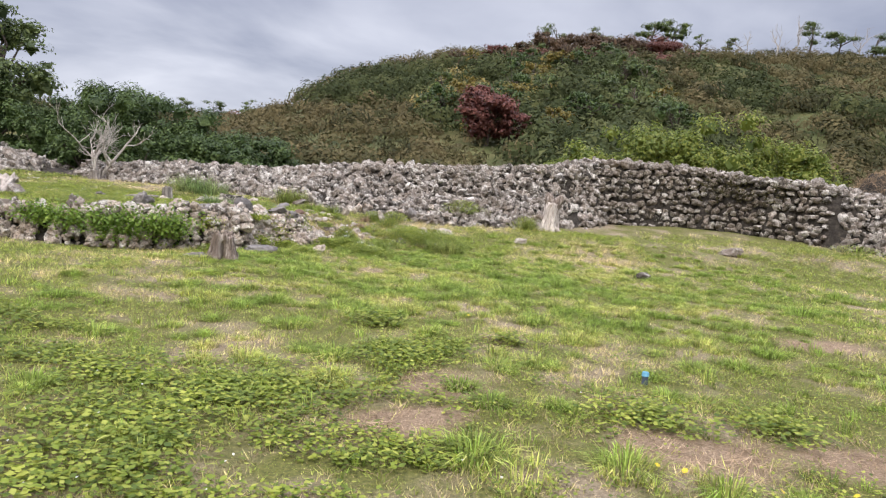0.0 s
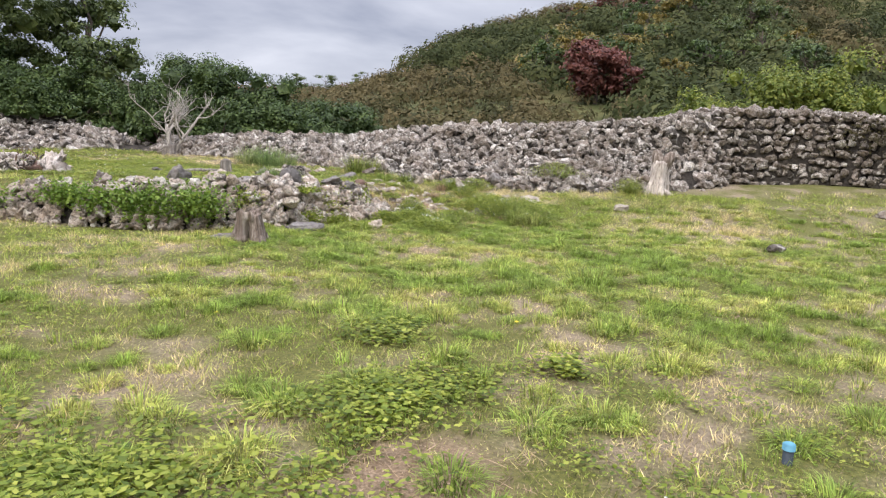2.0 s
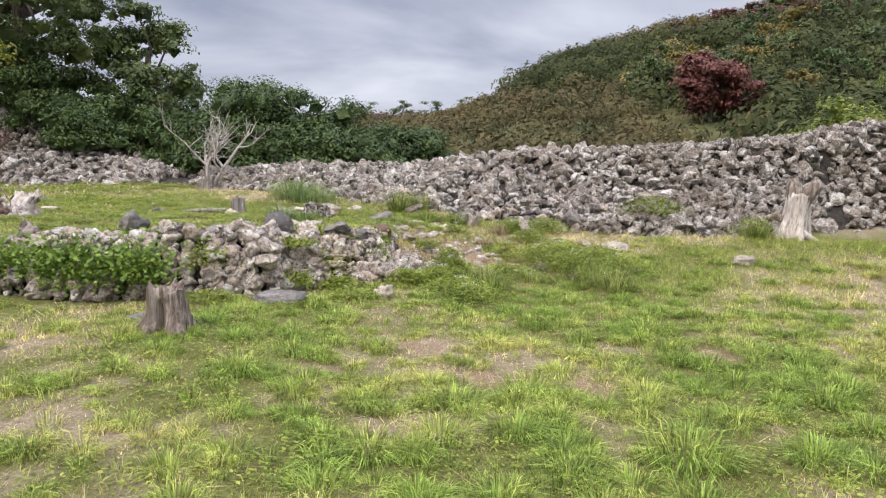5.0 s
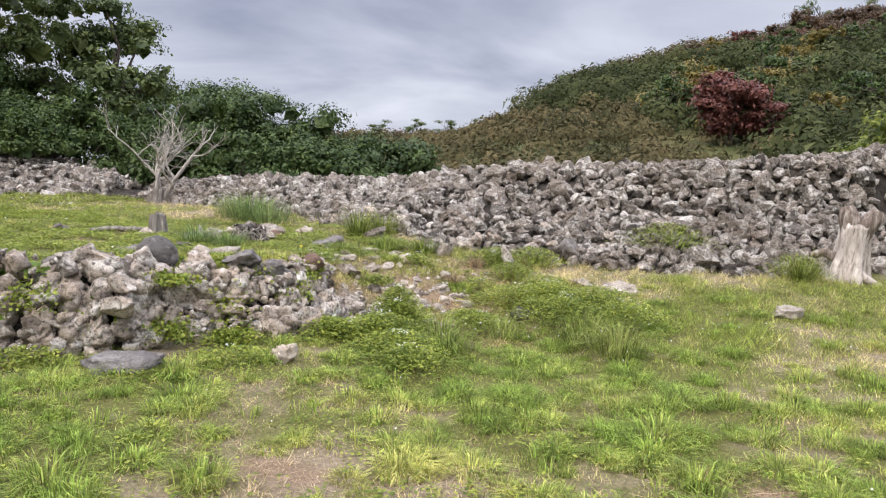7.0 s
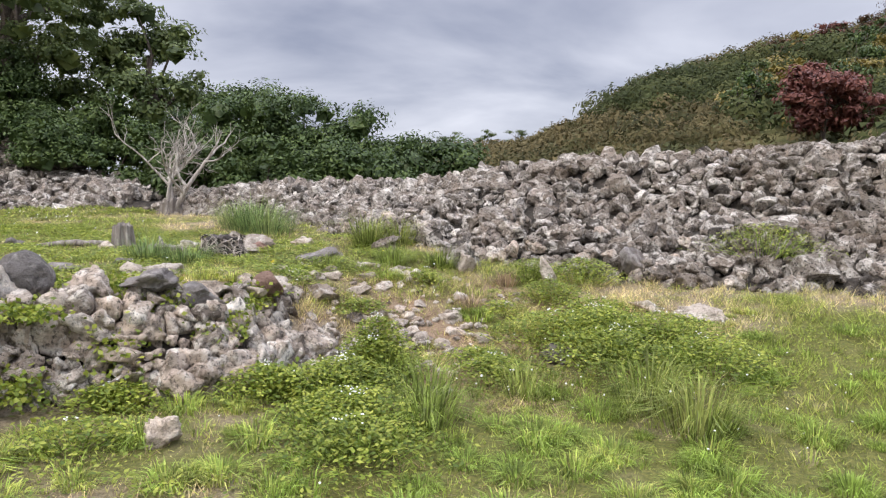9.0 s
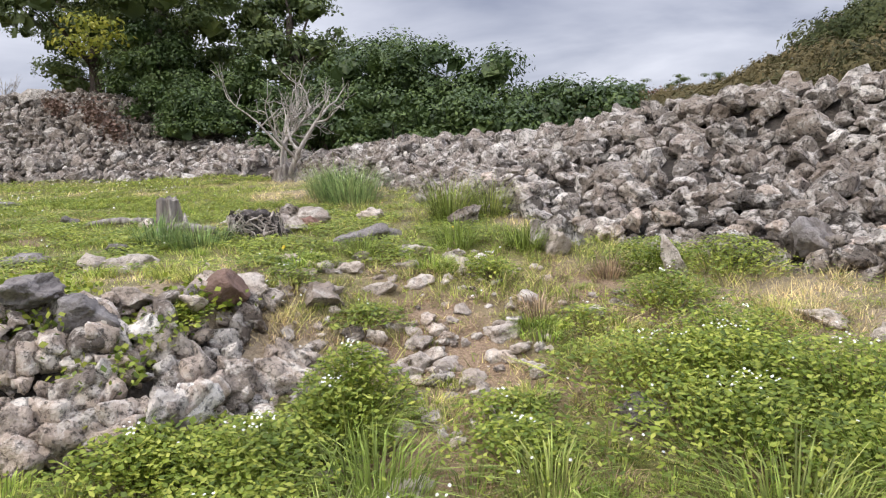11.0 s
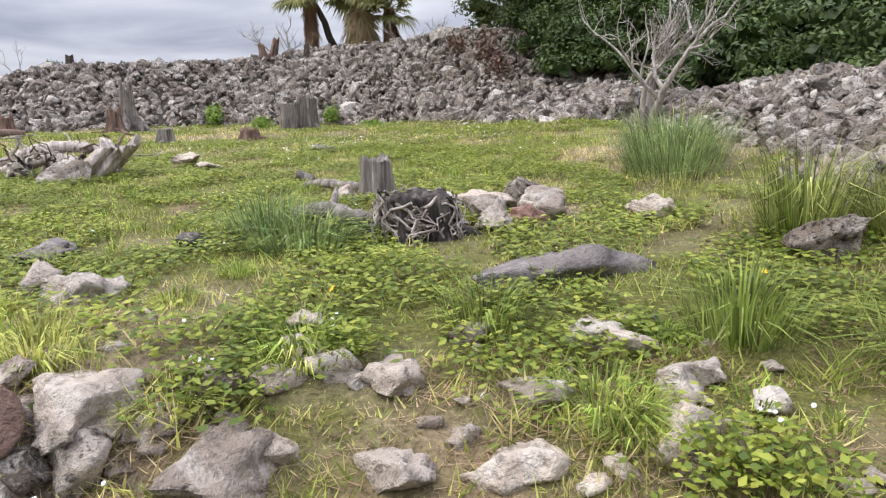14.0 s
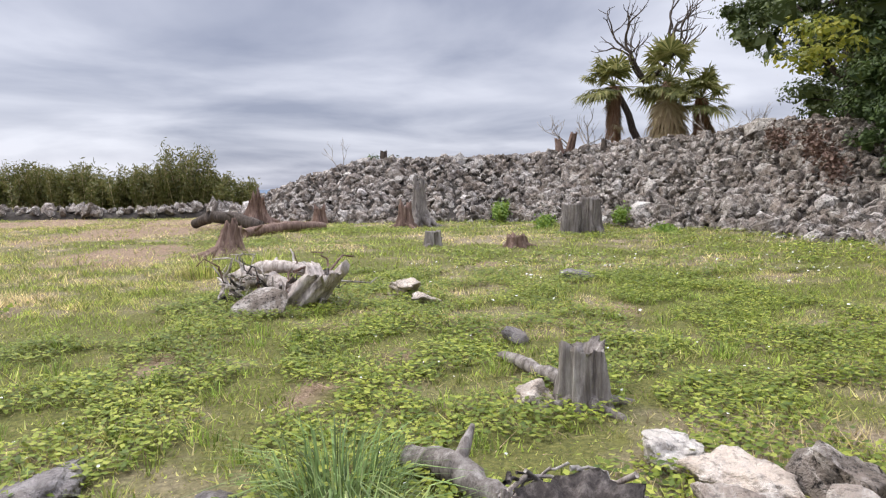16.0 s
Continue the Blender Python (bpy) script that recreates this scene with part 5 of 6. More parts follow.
rh = np.random.default_rng(700)
hs = np.column_stack([rh.uniform(-62, 82, 7600), 30 + 84 * rh.uniform(0, 1, 7600) ** 1.1])
hs = hs[(hs[:, 0] < hs[:, 1] * 0.85 + 8) & (hs[:, 0] > -hs[:, 1] * 0.62 + 2)]
low = hs[(hs[:, 0] < 3) & (hs[:, 1] < 46)] * HILL
hs = hs[~((hs[:, 0] < 3) & (hs[:, 1] < 46)) & ~((abs(hs[:, 0] - 1.7) < 2.4) & (hs[:, 1] > 39) & (hs[:, 1] < 43.5))]
zone = wave(hs[:, 0], hs[:, 1], 0.13, 31) + 0.4 * wave(hs[:, 0], hs[:, 1], 0.5, 32)


def near_to(p, x, y, rx, ry):
    return ((p[:, 0] - x) / rx) ** 2 + ((p[:, 1] - y) / ry) ** 2 < 1


chance = rh.uniform(0, 1, len(hs))
red = near_to(hs, 9.5, 82, 7.5, 5) & (chance < 0.5) | near_to(hs, -0.8, 80, 2.2, 4) & (chance < 0.7) | near_to(hs, 20, 80, 4, 4) & (chance < 0.2)
gold = (near_to(hs, -0.8, 64, 2.6, 7) | near_to(hs, 1.0, 44, 1.6, 3) | near_to(hs, 4.2, 58, 2.2, 3) | near_to(hs, -3.5, 56, 1.5, 3)) & (chance < 0.7) & ~red
hump = (hs[:, 0] < -3) & (zone > -0.45) | (hs[:, 0] > 12) & (zone > 0.2)
dry = hump & (chance < 0.8) & ~red & ~gold
green = ~red & ~gold & ~dry
lush = green & ((hs[:, 0] > -4) & (hs[:, 0] < 15) & (hs[:, 1] < 78) | (zone < -0.5))
hs = hs * HILL
hill_stuff("hillside_scrub", hs[green & ~lush], 1.7, 84, 0.26, M_SCRUB, "olive and brown scrub covering the hillside", 701)
hill_stuff("hillside_woods", hs[lush], 2.2, 125, 0.28, M_HILL, "dark green bushes on the hillside", 702)
hill_stuff("hillside_dry_grass", hs[dry], 1.25, 66, 0.22, M_SEDGE, "dry tawny grass and scrub on the hillside", 703, 1.1)
hill_stuff("hillside_gold", hs[gold], 1.8, 100, 0.26, M_GOLD, "golden-yellow bushes on the hillside", 704)
hill_stuff("hillside_red", hs[red][::2], 2.0, 120, 0.27, M_RED, "reddish-brown trees along the ridge", 705)
hill_stuff("hillside_low_scrub", low, 1.15, 48, 0.2, M_SCRUB, "low olive scrub on the lower slope", 708)
hill_stuff("hillside_low_grass", low[::2] + (0.8, 0.8), 1.0, 40, 0.2, M_SEDGE, "tawny grass on the lower slope", 709)
fs = np.column_stack([rh.uniform(-230, -60, 620), rh.uniform(225, 300, 620)])
hill_stuff("far_woods", fs, 3.6, 70, 0.55, M_SCRUB, "distant wooded ridge", 706)
hill_stuff("far_red_woods", fs[:90] + (0, 2), 3.2, 70, 0.5, M_RED, "reddish trees on the distant ridge", 707)

tree(1.9, 68.5, 5.8, 2.7, "round tree with deep red foliage on the hillside", 720, M_RED, 0.05, 60, 0.34, 130, 1.0, name="red_tree", flat=0.42)
tree(3.7, 69, 4.8, 2.0, "round tree with deep red foliage on the hillside", 721, M_RED, 0.05, 36, 0.34, 130, 0.9, name="red_tree", flat=0.42)
for i in range(46):
    x, y = rh.uniform(-3, 15) * HILL, rh.uniform(40, 76) * HILL
    if abs(x - 2.2) < 5 and y < 74:
        y += 12
    m = (M_LEAF, M_PINE, M_LEAF, M_PINE, M_GOLD)[i % 5]
    h = rh.uniform(3.2, 5.5)
    tree(x, y, h, h * 0.42, "rounded tree with golden foliage on the hillside" if i % 5 == 4 else "rounded green tree on the hillside", 800 + i, m, 0.05, 18, 0.26, 110, h * 0.17, name="hillside_tree", group="trees on the hillside", radius=0.12)


def pine(px, dist, h, w, material, label, seed, n=9):
    """A flat-topped pine: a bare leaning trunk, limbs and thin tiers of foliage."""
    r = np.random.default_rng(seed)
    x = px * dist
    root = new("pine_tree")
    root.matrix_basis = pose(x, dist, ground_z(x, dist) - 0.2)
    tagged(root, label, "tree", "pines on the ridge")
    lean = r.normal(0, 0.12) * h
    p = Pile()
    tube(p, [(0, 0, 0), (lean * 0.3, 0, h * 0.4), (lean, 0, h * 0.92)], (0.2, 0.15, 0.06), 6)
    child("trunk", p.mesh("trunk", M_BARK, True), root)
    blobs = []
    for k in range(n):
        zz = h * r.uniform(0.42, 1.0)
        off = w * r.uniform(-0.5, 0.5) * (1.25 - zz / h * 0.5)
        s = w * r.uniform(0.14, 0.24)
        b = (lean * zz / h + off, r.normal(0, w * 0.2), zz, s * 1.5, s * 1.5, s * 0.62)
        blobs.append(b)
        q = Pile()
        tube(q, [(lean * 0.6, 0, zz * 0.72), (lean * 0.6 + off * 0.5, b[1] * 0.5, zz * 0.88), b[:3]], (0.09, 0.06, 0.03), 4)
        child("limb", q.mesh("limb", M_BARK, True), root)
    c = Pile()
    c.add(*leaf_quads(in_blobs(blobs, 170, r), 0.3, 0.5, r, 0.8))
    c.add(*inner(blobs, r, 4))
    child("crown", c.mesh("crown", material), root)


for i, (px, h, w) in enumerate([(0.448, 7.5, 4.5), (0.487, 6.2, 5.5), (0.53, 6.5, 5), (0.565, 6.2, 5.5), (0.60, 9, 5), (0.64, 8.5, 5.5), (0.08, 6.4, 6), (0.108, 6.6, 5), (0.235, 7.0, 6.5), (0.262, 6.2, 5), (0.175, 5.6, 5), (0.302, 5.0, 2.5), (0.337, 6.0, 3.2)]):
    pine(px, 152, h, w, M_PINE, "dark flat-topped pine on the ridge", 740 + i)
for i, (px, d, h, w) in enumerate([(0.012, 140, 5.5, 4), (0.07, 132, 5.5, 5), (0.165, 132, 7.0, 7), (0.21, 134, 6.5, 6), (0.125, 126, 6.0, 5), (0.19, 138, 7.5, 8), (0.235, 140, 7.5, 8), (0.265, 142, 7.5, 7), (0.145, 139, 7.0, 7), (0.10, 136, 6.5, 6), (0.30, 146, 7.0, 7)]):
    pine(px - 0.04, d - 6, h * 0.52, w * 0.85, M_RED if i % 3 == 1 else M_RUST, "flat-topped tree with reddish foliage on the ridge", 760 + i, 12)
for i, (px, d, h, w) in enumerate([(-0.185, 118, 3.4, 2.0), (-0.41, 262, 9, 8), (-0.36, 268, 8, 7), (-0.47, 262, 9, 8), (-0.32, 262, 9, 6)]):
    pine(px, d, h, w, M_PINE, "small dark pine on the skyline", 780 + i)
for i, px in enumerate([0.37, 0.405, 0.43, 0.512, 0.58]):
    bare_tree(px * 152, 152, [((0.1, 0, 1), 3.6, 0.16, 3)], "bare dead pine on the ridge", 790 + i, M_TWIG)


# ---- meadow ----
def blade_tris(p, h, w, r, lean=0.5):
    """Single-triangle grass blades."""
    n = len(p)
    a = r.uniform(0, 6.28, n)
    side = np.column_stack([np.cos(a), np.sin(a), np.zeros(n)]) * (w * r.uniform(0.6, 1.4, n) / 2)[:, None]
    hh = h * r.uniform(0.5, 1.4, n) * np.clip(0.68 + 0.5 * wave(p[:, 0], p[:, 1], 5.5, 51) + 0.65 * wave(p[:, 0], p[:, 1], 16, 52), 0.12, 2.1)
    tip = np.column_stack([r.normal(0, lean, n) * hh, r.normal(0, lean, n) * hh, hh])
    return np.stack([p - side, p + side, p + tip], 1).reshape(-1, 3), np.arange(3 * n).reshape(n, 3)


def sow(x0, x1, y0, y1, n, r, thin=0.85):
    x, y = r.uniform(x0, x1, n), r.uniform(y0, y1, n)
    keep = (r.uniform(0, 1, n) > bare(x, y) * thin) & (heap(WALL_N, x, y, -1) < 0.05) & (heap(WALL_W, x, y, -1) < 0.05)
    d, side, _ = along(EDGE, x, y)
    keep &= ~((d < 0.6) & (y > 13) & (y < 17.3) & (x > -7))
    x, y = x[keep], y[keep]
    return np.column_stack([x, y, land(x, y)])


rg = np.random.default_rng(800)
g = Pile(3)
for box, n, h, w in [((-4, 5.5, 3.0, 9.5), 105000, 0.04, 0.006), ((-4.5, 6, 9.5, 17.5), 95000, 0.036, 0.0066), ((-3, 5, 17.5, 21.5), 50000, 0.08, 0.007),
                     ((-9, -4, 5, 14.2), 45000, 0.065, 0.009), ((5.5, 15, 5, 23), 60000, 0.06, 0.013), ((-12, -2.6, 14, 23.8), 85000, 0.05, 0.009), ((-26, -12, 2, 24), 60000, 0.055, 0.02), ((-13, -8.5, 4, 14.5), 26000, 0.07, 0.013), ((-34, -12, -14, 8), 40000, 0.07, 0.026)]:
    g.add(*blade_tris(sow(*box, n, rg), h, w, rg, 0.6))
g.add(*blade_tris(sow(-3.3, -0.4, 16.6, 19.9, 10000, rg, 0.4), 0.06, 0.006, rg, 0.8))
tagged(new("meadow_grass", g.mesh("meadow_grass", M_GRASS)), "short yellow-green meadow grass with dry patches", "grass", kind="stuff")

s = Pile(3)
for cx, cy, rx, ry in DIRT:
    n = int(2600 * rx * ry) + 150 if cy < 20 and cx > -6 else int(900 * rx * ry) + 150
    x, y = cx + rg.normal(0, rx * 0.6, n), cy + rg.normal(0, ry * 0.6, n)
    p = np.column_stack([x, y, land(x, y) + 0.008])
    s.add(*blade_tris(p, 0.03, 0.005, rg, 3.2))
for box, n in [((-4, 5.5, 4.5, 16), 52000), ((-9, -3, 15, 22), 15000), ((-26, -8, 4, 20), 22000), ((-3.4, -0.4, 16.6, 20), 36000)]:
    p = sow(*box, n, rg, 0.0)
    s.add(*blade_tris(p, 0.03, 0.0045, rg, 2.4))
tagged(new("dry_straw", s.mesh("dry_straw", M_STRAW)), "dead straw lying on bare trampled soil", "straw", kind="stuff")


def weed_quads(p, h, leaf, per, r):
    """Low broad-leaved plants: a handful of leaves round each point."""
    n = len(p)
    q = np.repeat(p, per, 0)
    off = r.normal(0, 1, (n * per, 3)) * (h * 0.7, h * 0.7, 0)
    off[:, 2] = h * r.uniform(0.15, 1.1, n * per)
    return leaf_quads(q + off, leaf, 0.62, r, 1.6)


def patchy(p, k, seed, level):
    return p[wave(p[:, 0], p[:, 1], k, seed) > level]


w = Pile()
for box, n, h, lf, per, level in [((-4.5, 0.6, 3, 8.5), 8000, 0.07, 0.042, 6, -0.2), ((-4.5, 6, 3, 17), 17000, 0.055, 0.03, 6, -0.3), ((5.5, 12, 7, 20), 3500, 0.06, 0.045, 6, -0.3), ((-9, -4, 6, 14), 1800, 0.06, 0.05, 6, 0.1),
                                  ((-12, -3.2, 15, 23.6), 32000, 0.065, 0.035, 7, -0.45), ((-24, -12, 10, 23.8), 11000, 0.07, 0.06, 5, -0.1), ((-3.4, 4, 16.6, 20.8), 3000, 0.08, 0.028, 9, 0.0), ((4, 14, 14, 23), 2600, 0.07, 0.06, 5, 0.4)]:
    w.add(*weed_quads(patchy(patchy(sow(*box, n, rg), 0.9, 43, level), 4.2, 45, -0.25), h, lf, per, rg))
for cx, cy, rad in [(0.09, 7.79, 0.35), (-0.32, 9.01, 0.28), (1.77, 6.66, 0.35), (2.66, 6.76, 0.3), (-0.80, 6.66, 0.5), (-1.42, 5.88, 0.6), (-1.95, 6.86, 0.5), (0.97, 8.62, 0.15), (-1.33, 5.09, 0.5)]:
    n = int(420 * rad)
    x, y = cx + rg.normal(0, rad * 0.55, n), cy + rg.normal(0, rad * 0.55, n)
    w.add(*weed_quads(np.column_stack([x, y, land(x, y)]), 0.09, 0.045, 7, rg))
tagged(new("low_weeds", w.mesh("low_weeds", M_WEED)), "bright green low broad-leaved weeds in the grass", "weeds", kind="stuff")


def weed_bush(x, y, h, w, seed, label="bright green leafy weed bush with small white flowers", material=M_WEED, leaf=0.055, n=900, z=None):
    r = np.random.default_rng(seed)
    root = new("weed_bush")
    root.matrix_basis = pose(x, y, ground_z(x, y) if z is None else z)
    tagged(root, label, "weeds", "weed bushes along the path")
    d = r.normal(0, w * 0.45, (n, 2))
    rad = np.hypot(d[:, 0], d[:, 1]) / w
    z3 = h * (1 - 0.6 * np.clip(rad, 0, 1) ** 2) * r.uniform(0.1, 1.0, n) ** 0.7
    c, st = Pile(), Pile()
    c.add(*leaf_quads(np.column_stack([d, z3]), leaf, 0.55, r, 1.0))
    child("foliage", c.mesh("foliage", material), root)
    for k in range(0, n, 24):
        tube(st, [(d[k, 0] * 0.6, d[k, 1] * 0.6, 0), (d[k, 0] * 0.8, d[k, 1] * 0.8, z3[k] * 0.6), (*d[k], z3[k])], (0.004, 0.003, 0.002), 3)
    tagged(child("stalk", st.mesh("stalk", M_TUFT), root), kind="stuff")
    fl = Pile(3)
    top = np.argsort(-z3)[: max(4, n // 150)]
    for k in top:
        petals(fl, (*d[k], z3[k] + r.uniform(0.01, 0.04)), 0.0065, r)
    tagged(child("blossom", fl.mesh("blossom", M_PETAL), root, "small white flowers"), kind="stuff")
    return root


def petals(pile, at, size, r):
    """A five-petalled flower."""
    n = units(1, r)[0] * 0.5 + (0, -0.2, 0.8)
    n /= np.linalg.norm(n)
    a = np.cross(n, (0.3, 0.9, 0.1))
    a /= np.linalg.norm(a)
    b = np.cross(n, a)
    at = np.array(at)
    for k in range(5):
        t0, t1 = k * 1.2566 - 0.5, k * 1.2566 + 0.5
        pile.add([at, at + (a * math.cos(t0) + b * math.sin(t0)) * size, at + (a * math.cos(t1) + b * math.sin(t1)) * size], [(0, 1, 2)])


for i, (x, y, h, wd, n) in enumerate([(-2.12, 17.42, 0.46, 0.32, 1500), (-2.0, 16.75, 0.26, 0.5, 1800), (-1.6, 16.3, 0.22, 0.5, 1400), (-2.0, 17.2, 0.33, 0.3, 1000), (-1.05, 18.55, 0.3, 0.6, 1400), (-0.5, 18.15, 0.34, 0.6, 1500), (-0.2, 18.9, 0.26, 0.6, 1200),
                                      (-0.9, 19.2, 0.25, 0.55, 1000), (0.2, 18.3, 0.3, 0.6, 1200), (-1.4, 20.55, 0.3, 0.5, 900), (-1.9, 20.3, 0.26, 0.4, 700), (0.4, 21.7, 0.4, 0.7, 900), (2.1, 21.2, 0.4, 0.4, 600), (-2.7, 18.05, 0.12, 0.25, 300), (-1.5, 17.9, 0.13, 0.3, 400), (-1.75, 19.0, 0.13, 0.3, 300), (-3.3, 17.9, 0.1, 0.2, 150),
                                      (-3.5, 18.3, 0.1, 0.2, 150), (-2.6, 16.85, 0.14, 0.18, 300), (-3.1, 17.0, 0.12, 0.2, 300), (-1.3, 15.9, 0.2, 0.5, 900), (9.5, 20.4, 0.3, 0.9, 900), (11, 21.2, 0.35, 0.9, 900), (-2.65, 19.2, 0.14, 0.25, 300), (-1.2, 17.6, 0.2, 0.3, 700), (-0.75, 18.75, 0.32, 0.5, 1400), (-1.45, 19.6, 0.26, 0.4, 900), (-2.35, 16.4, 0.24, 0.35, 900), (-3.0, 15.75, 0.18, 0.35, 600), (-2.6, 15.2, 0.14, 0.4, 500), (-3.9, 14.35, 0.16, 0.4, 600)]):
    weed_bush(x, y, h * 0.95, wd, 820 + i, leaf=0.034, n=int(n * 2.2))


def creeper(name, label, spots, n, leaf, seed, material):
    r = np.random.default_rng(seed)
    c = Pile()
    for x, y, z, rx, rz in spots:
        m = int(n * rx)
        d = r.normal(0, 0.5, (m, 3)) * (rx, 0.2, rz)
        c.add(*leaf_quads(d + (x, y, z), leaf, 0.75, r, 0.5))
    tagged(new(name, c.mesh(name, material)), label, "creeper", kind="stuff")


creeper("creeper", "green creeper hanging over the terrace wall", [(-5.4, 13.95, 0.24, 0.8, 0.24), (-4.75, 14.2, 0.26, 0.5, 0.24), (-6.2, 13.85, 0.22, 0.6, 0.22), (-8.2, 13.6, 0.25, 0.6, 0.2), (-4.9, 14.25, 0.12, 0.5, 0.22), (-5.6, 13.95, 0.1, 0.6, 0.2), (-5.0, 14.9, 0.46, 0.6, 0.08), (-6.8, 13.85, 0.3, 0.5, 0.2)], 2300, 0.056, 850, M_IVY)
creeper("wall_weeds", "low green weeds growing out of the terrace wall", [(-3.3, 15.95, 0.12, 0.3, 0.16), (-3.35, 16.35, 0.36, 0.3, 0.1), (-3.4, 15.35, 0.0, 0.25, 0.12), (-3.05, 16.85, 0.3, 0.24, 0.08), (-4.0, 15.0, 0.1, 0.3, 0.16),
    (-3.75, 16.6, 0.44, 0.4, 0.08), (-3.3, 17.2, 0.38, 0.3, 0.07), (-2.85, 16.55, 0.2, 0.16, 0.1), (-4.4, 15.9, 0.46, 0.5, 0.08), (-2.55, 16.5, -0.06, 0.35, 0.1), (-3.1, 15.85, -0.1, 0.3, 0.1), (-4.2, 14.7, 0.3, 0.25, 0.14), (-3.6, 15.55, 0.42, 0.3, 0.06), (-3.9, 16.2, 0.46, 0.4, 0.06)], 2300, 0.04, 854, M_WEED)
creeper("wall_creeper", "brown dry creeper over the high wall", [(8.5, 24.2, 1.9, 1.2, 0.5), (10, 23.9, 1.7, 0.9, 0.4)], 380, 0.08, 851, M_SEDGE)
creeper("bank_creeper", "brown dead vines over the rubble bank", [(-20.5, 23.6, 2.2, 1.3, 0.5), (-19.4, 23.6, 1.7, 1.2, 0.5), (-21.8, 23.2, 2.5, 0.9, 0.3)], 1500, 0.09, 852, M_LOG)
creeper("crest_weeds", "light green weeds at the rampart's foot", [(-23.9, 16.2, 0.75, 0.9, 0.25), (-22.2, 19.6, 0.7, 0.7, 0.2), (-22.6, 17.6, 0.5, 1.2, 0.15), (-20.0, 20.5, 0.45, 1.2, 0.1)], 1300, 0.09, 853, M_IVY)


def tuft_mesh(name, n, h, spread, width, material, seed, droop=0.5):
    """A grass tuft of curved three-piece blades."""
    r = np.random.default_rng(seed)
    a = r.uniform(0, 6.28, n)
    d = np.column_stack([np.cos(a), np.sin(a), np.zeros(n)])
    sd = np.column_stack([-np.sin(a), np.cos(a), np.zeros(n)])
    base = d * (spread * 0.35 * r.uniform(0, 1, n) ** 0.5)[:, None]
    ln = (h * r.uniform(0.35, 1.25, n))[:, None]
    out = (r.uniform(0.1, 0.9, n) * droop * 2)[:, None]
    wd = (width * r.uniform(0.6, 1.3, n))[:, None]
    up = np.array([0, 0, 1.0])
    p1 = base + up * ln * 0.5 + d * out * ln * 0.2
    p2 = base + up * ln * (0.95 - out * 0.35) + d * out * ln * 0.75
    v = np.stack([base - sd * wd / 2, base + sd * wd / 2, p1 + sd * wd * 0.4, p1 - sd * wd * 0.4, p2], 1)
    i = np.arange(n)[:, None] * 5
    f = np.concatenate([i + [0, 1, 2], i + [0, 2, 3], i + [3, 2, 4]])
    return mesh_of(name, v.reshape(-1, 3), f, material)


TUFTS = [tuft_mesh("grass_tuft", 340, 0.115, 0.44, 0.006, M_TUFT, 900 + i, 1.05) for i in range(5)]
# uncounted small clumps between the larger tufts
cl = Pile(3)
me = [tuft_mesh("clump", 28, 0.11, 0.20, 0.006, M_TUFT, 870 + i, 0.75) for i in range(4)]
forms = []
for m in me:
    v, f = np.empty(len(m.vertices) * 3, np.float32), np.empty(len(m.polygons) * 3, np.int32)
    m.vertices.foreach_get("co", v)
    m.loops.foreach_get("vertex_index", f)
    forms.append((v.reshape(-1, 3), f.reshape(-1, 3)))
    bpy.data.meshes.remove(m)
for i, p in enumerate(np.concatenate([patchy(sow(-4.5, 6.5, 3.5, 19.5, 1300, rg), 0.8, 44, -0.5), sow(-4, 5, 9, 18, 200, rg), sow(6, 13, 6, 22, 300, rg), patchy(sow(-12, -3, 15, 23, 420, rg), 0.8, 44, 0.0)])):
    v, f = forms[i % 4]
    c, q, k = math.cos(i * 2.4), math.sin(i * 2.4), rg.uniform(0.5, 1.25)
    cl.add(v @ np.array([[c, q, 0], [-q, c, 0], [0, 0, rg.uniform(0.7, 1.1)]]) * k + p, f)
tagged(new("grass_clumps", cl.mesh("grass_clumps", M_TUFT)), "small green clumps scattered through the meadow", "grass", kind="stuff")
sods = Pile(3)
forms = []
for i in range(4):
    m = tuft_mesh("sod", 270, 0.105, 0.4, 0.006, M_TUFT, 880 + i, 1.05)
    v, f = np.empty(len(m.vertices) * 3, np.float32), np.empty(len(m.polygons) * 3, np.int32)
    m.vertices.foreach_get("co", v)
    m.loops.foreach_get("vertex_index", f)
    forms.append((v.reshape(-1, 3), f.reshape(-1, 3)))
    bpy.data.meshes.remove(m)
for i, p in enumerate(np.concatenate([sow(-3.2, 4.5, 9.5, 17, 420, rg), sow(-4.5, 8, 12, 20, 240, rg), sow(-4, 5, 5.5, 10, 70, rg)])):
    v, f = forms[i % 4]
    c, q, k = math.cos(i * 2.4), math.sin(i * 2.4), rg.uniform(0.45, 1.2)
    sods.add(v @ np.array([[c, q, 0], [-q, c, 0], [0, 0, rg.uniform(0.7, 1.15)]]) * k + p, f)
tagged(new("grass_sods", sods.mesh("grass_sods", M_TUFT)), "rounded yellow-green sods of grass crowding the meadow", "grass", kind="stuff")
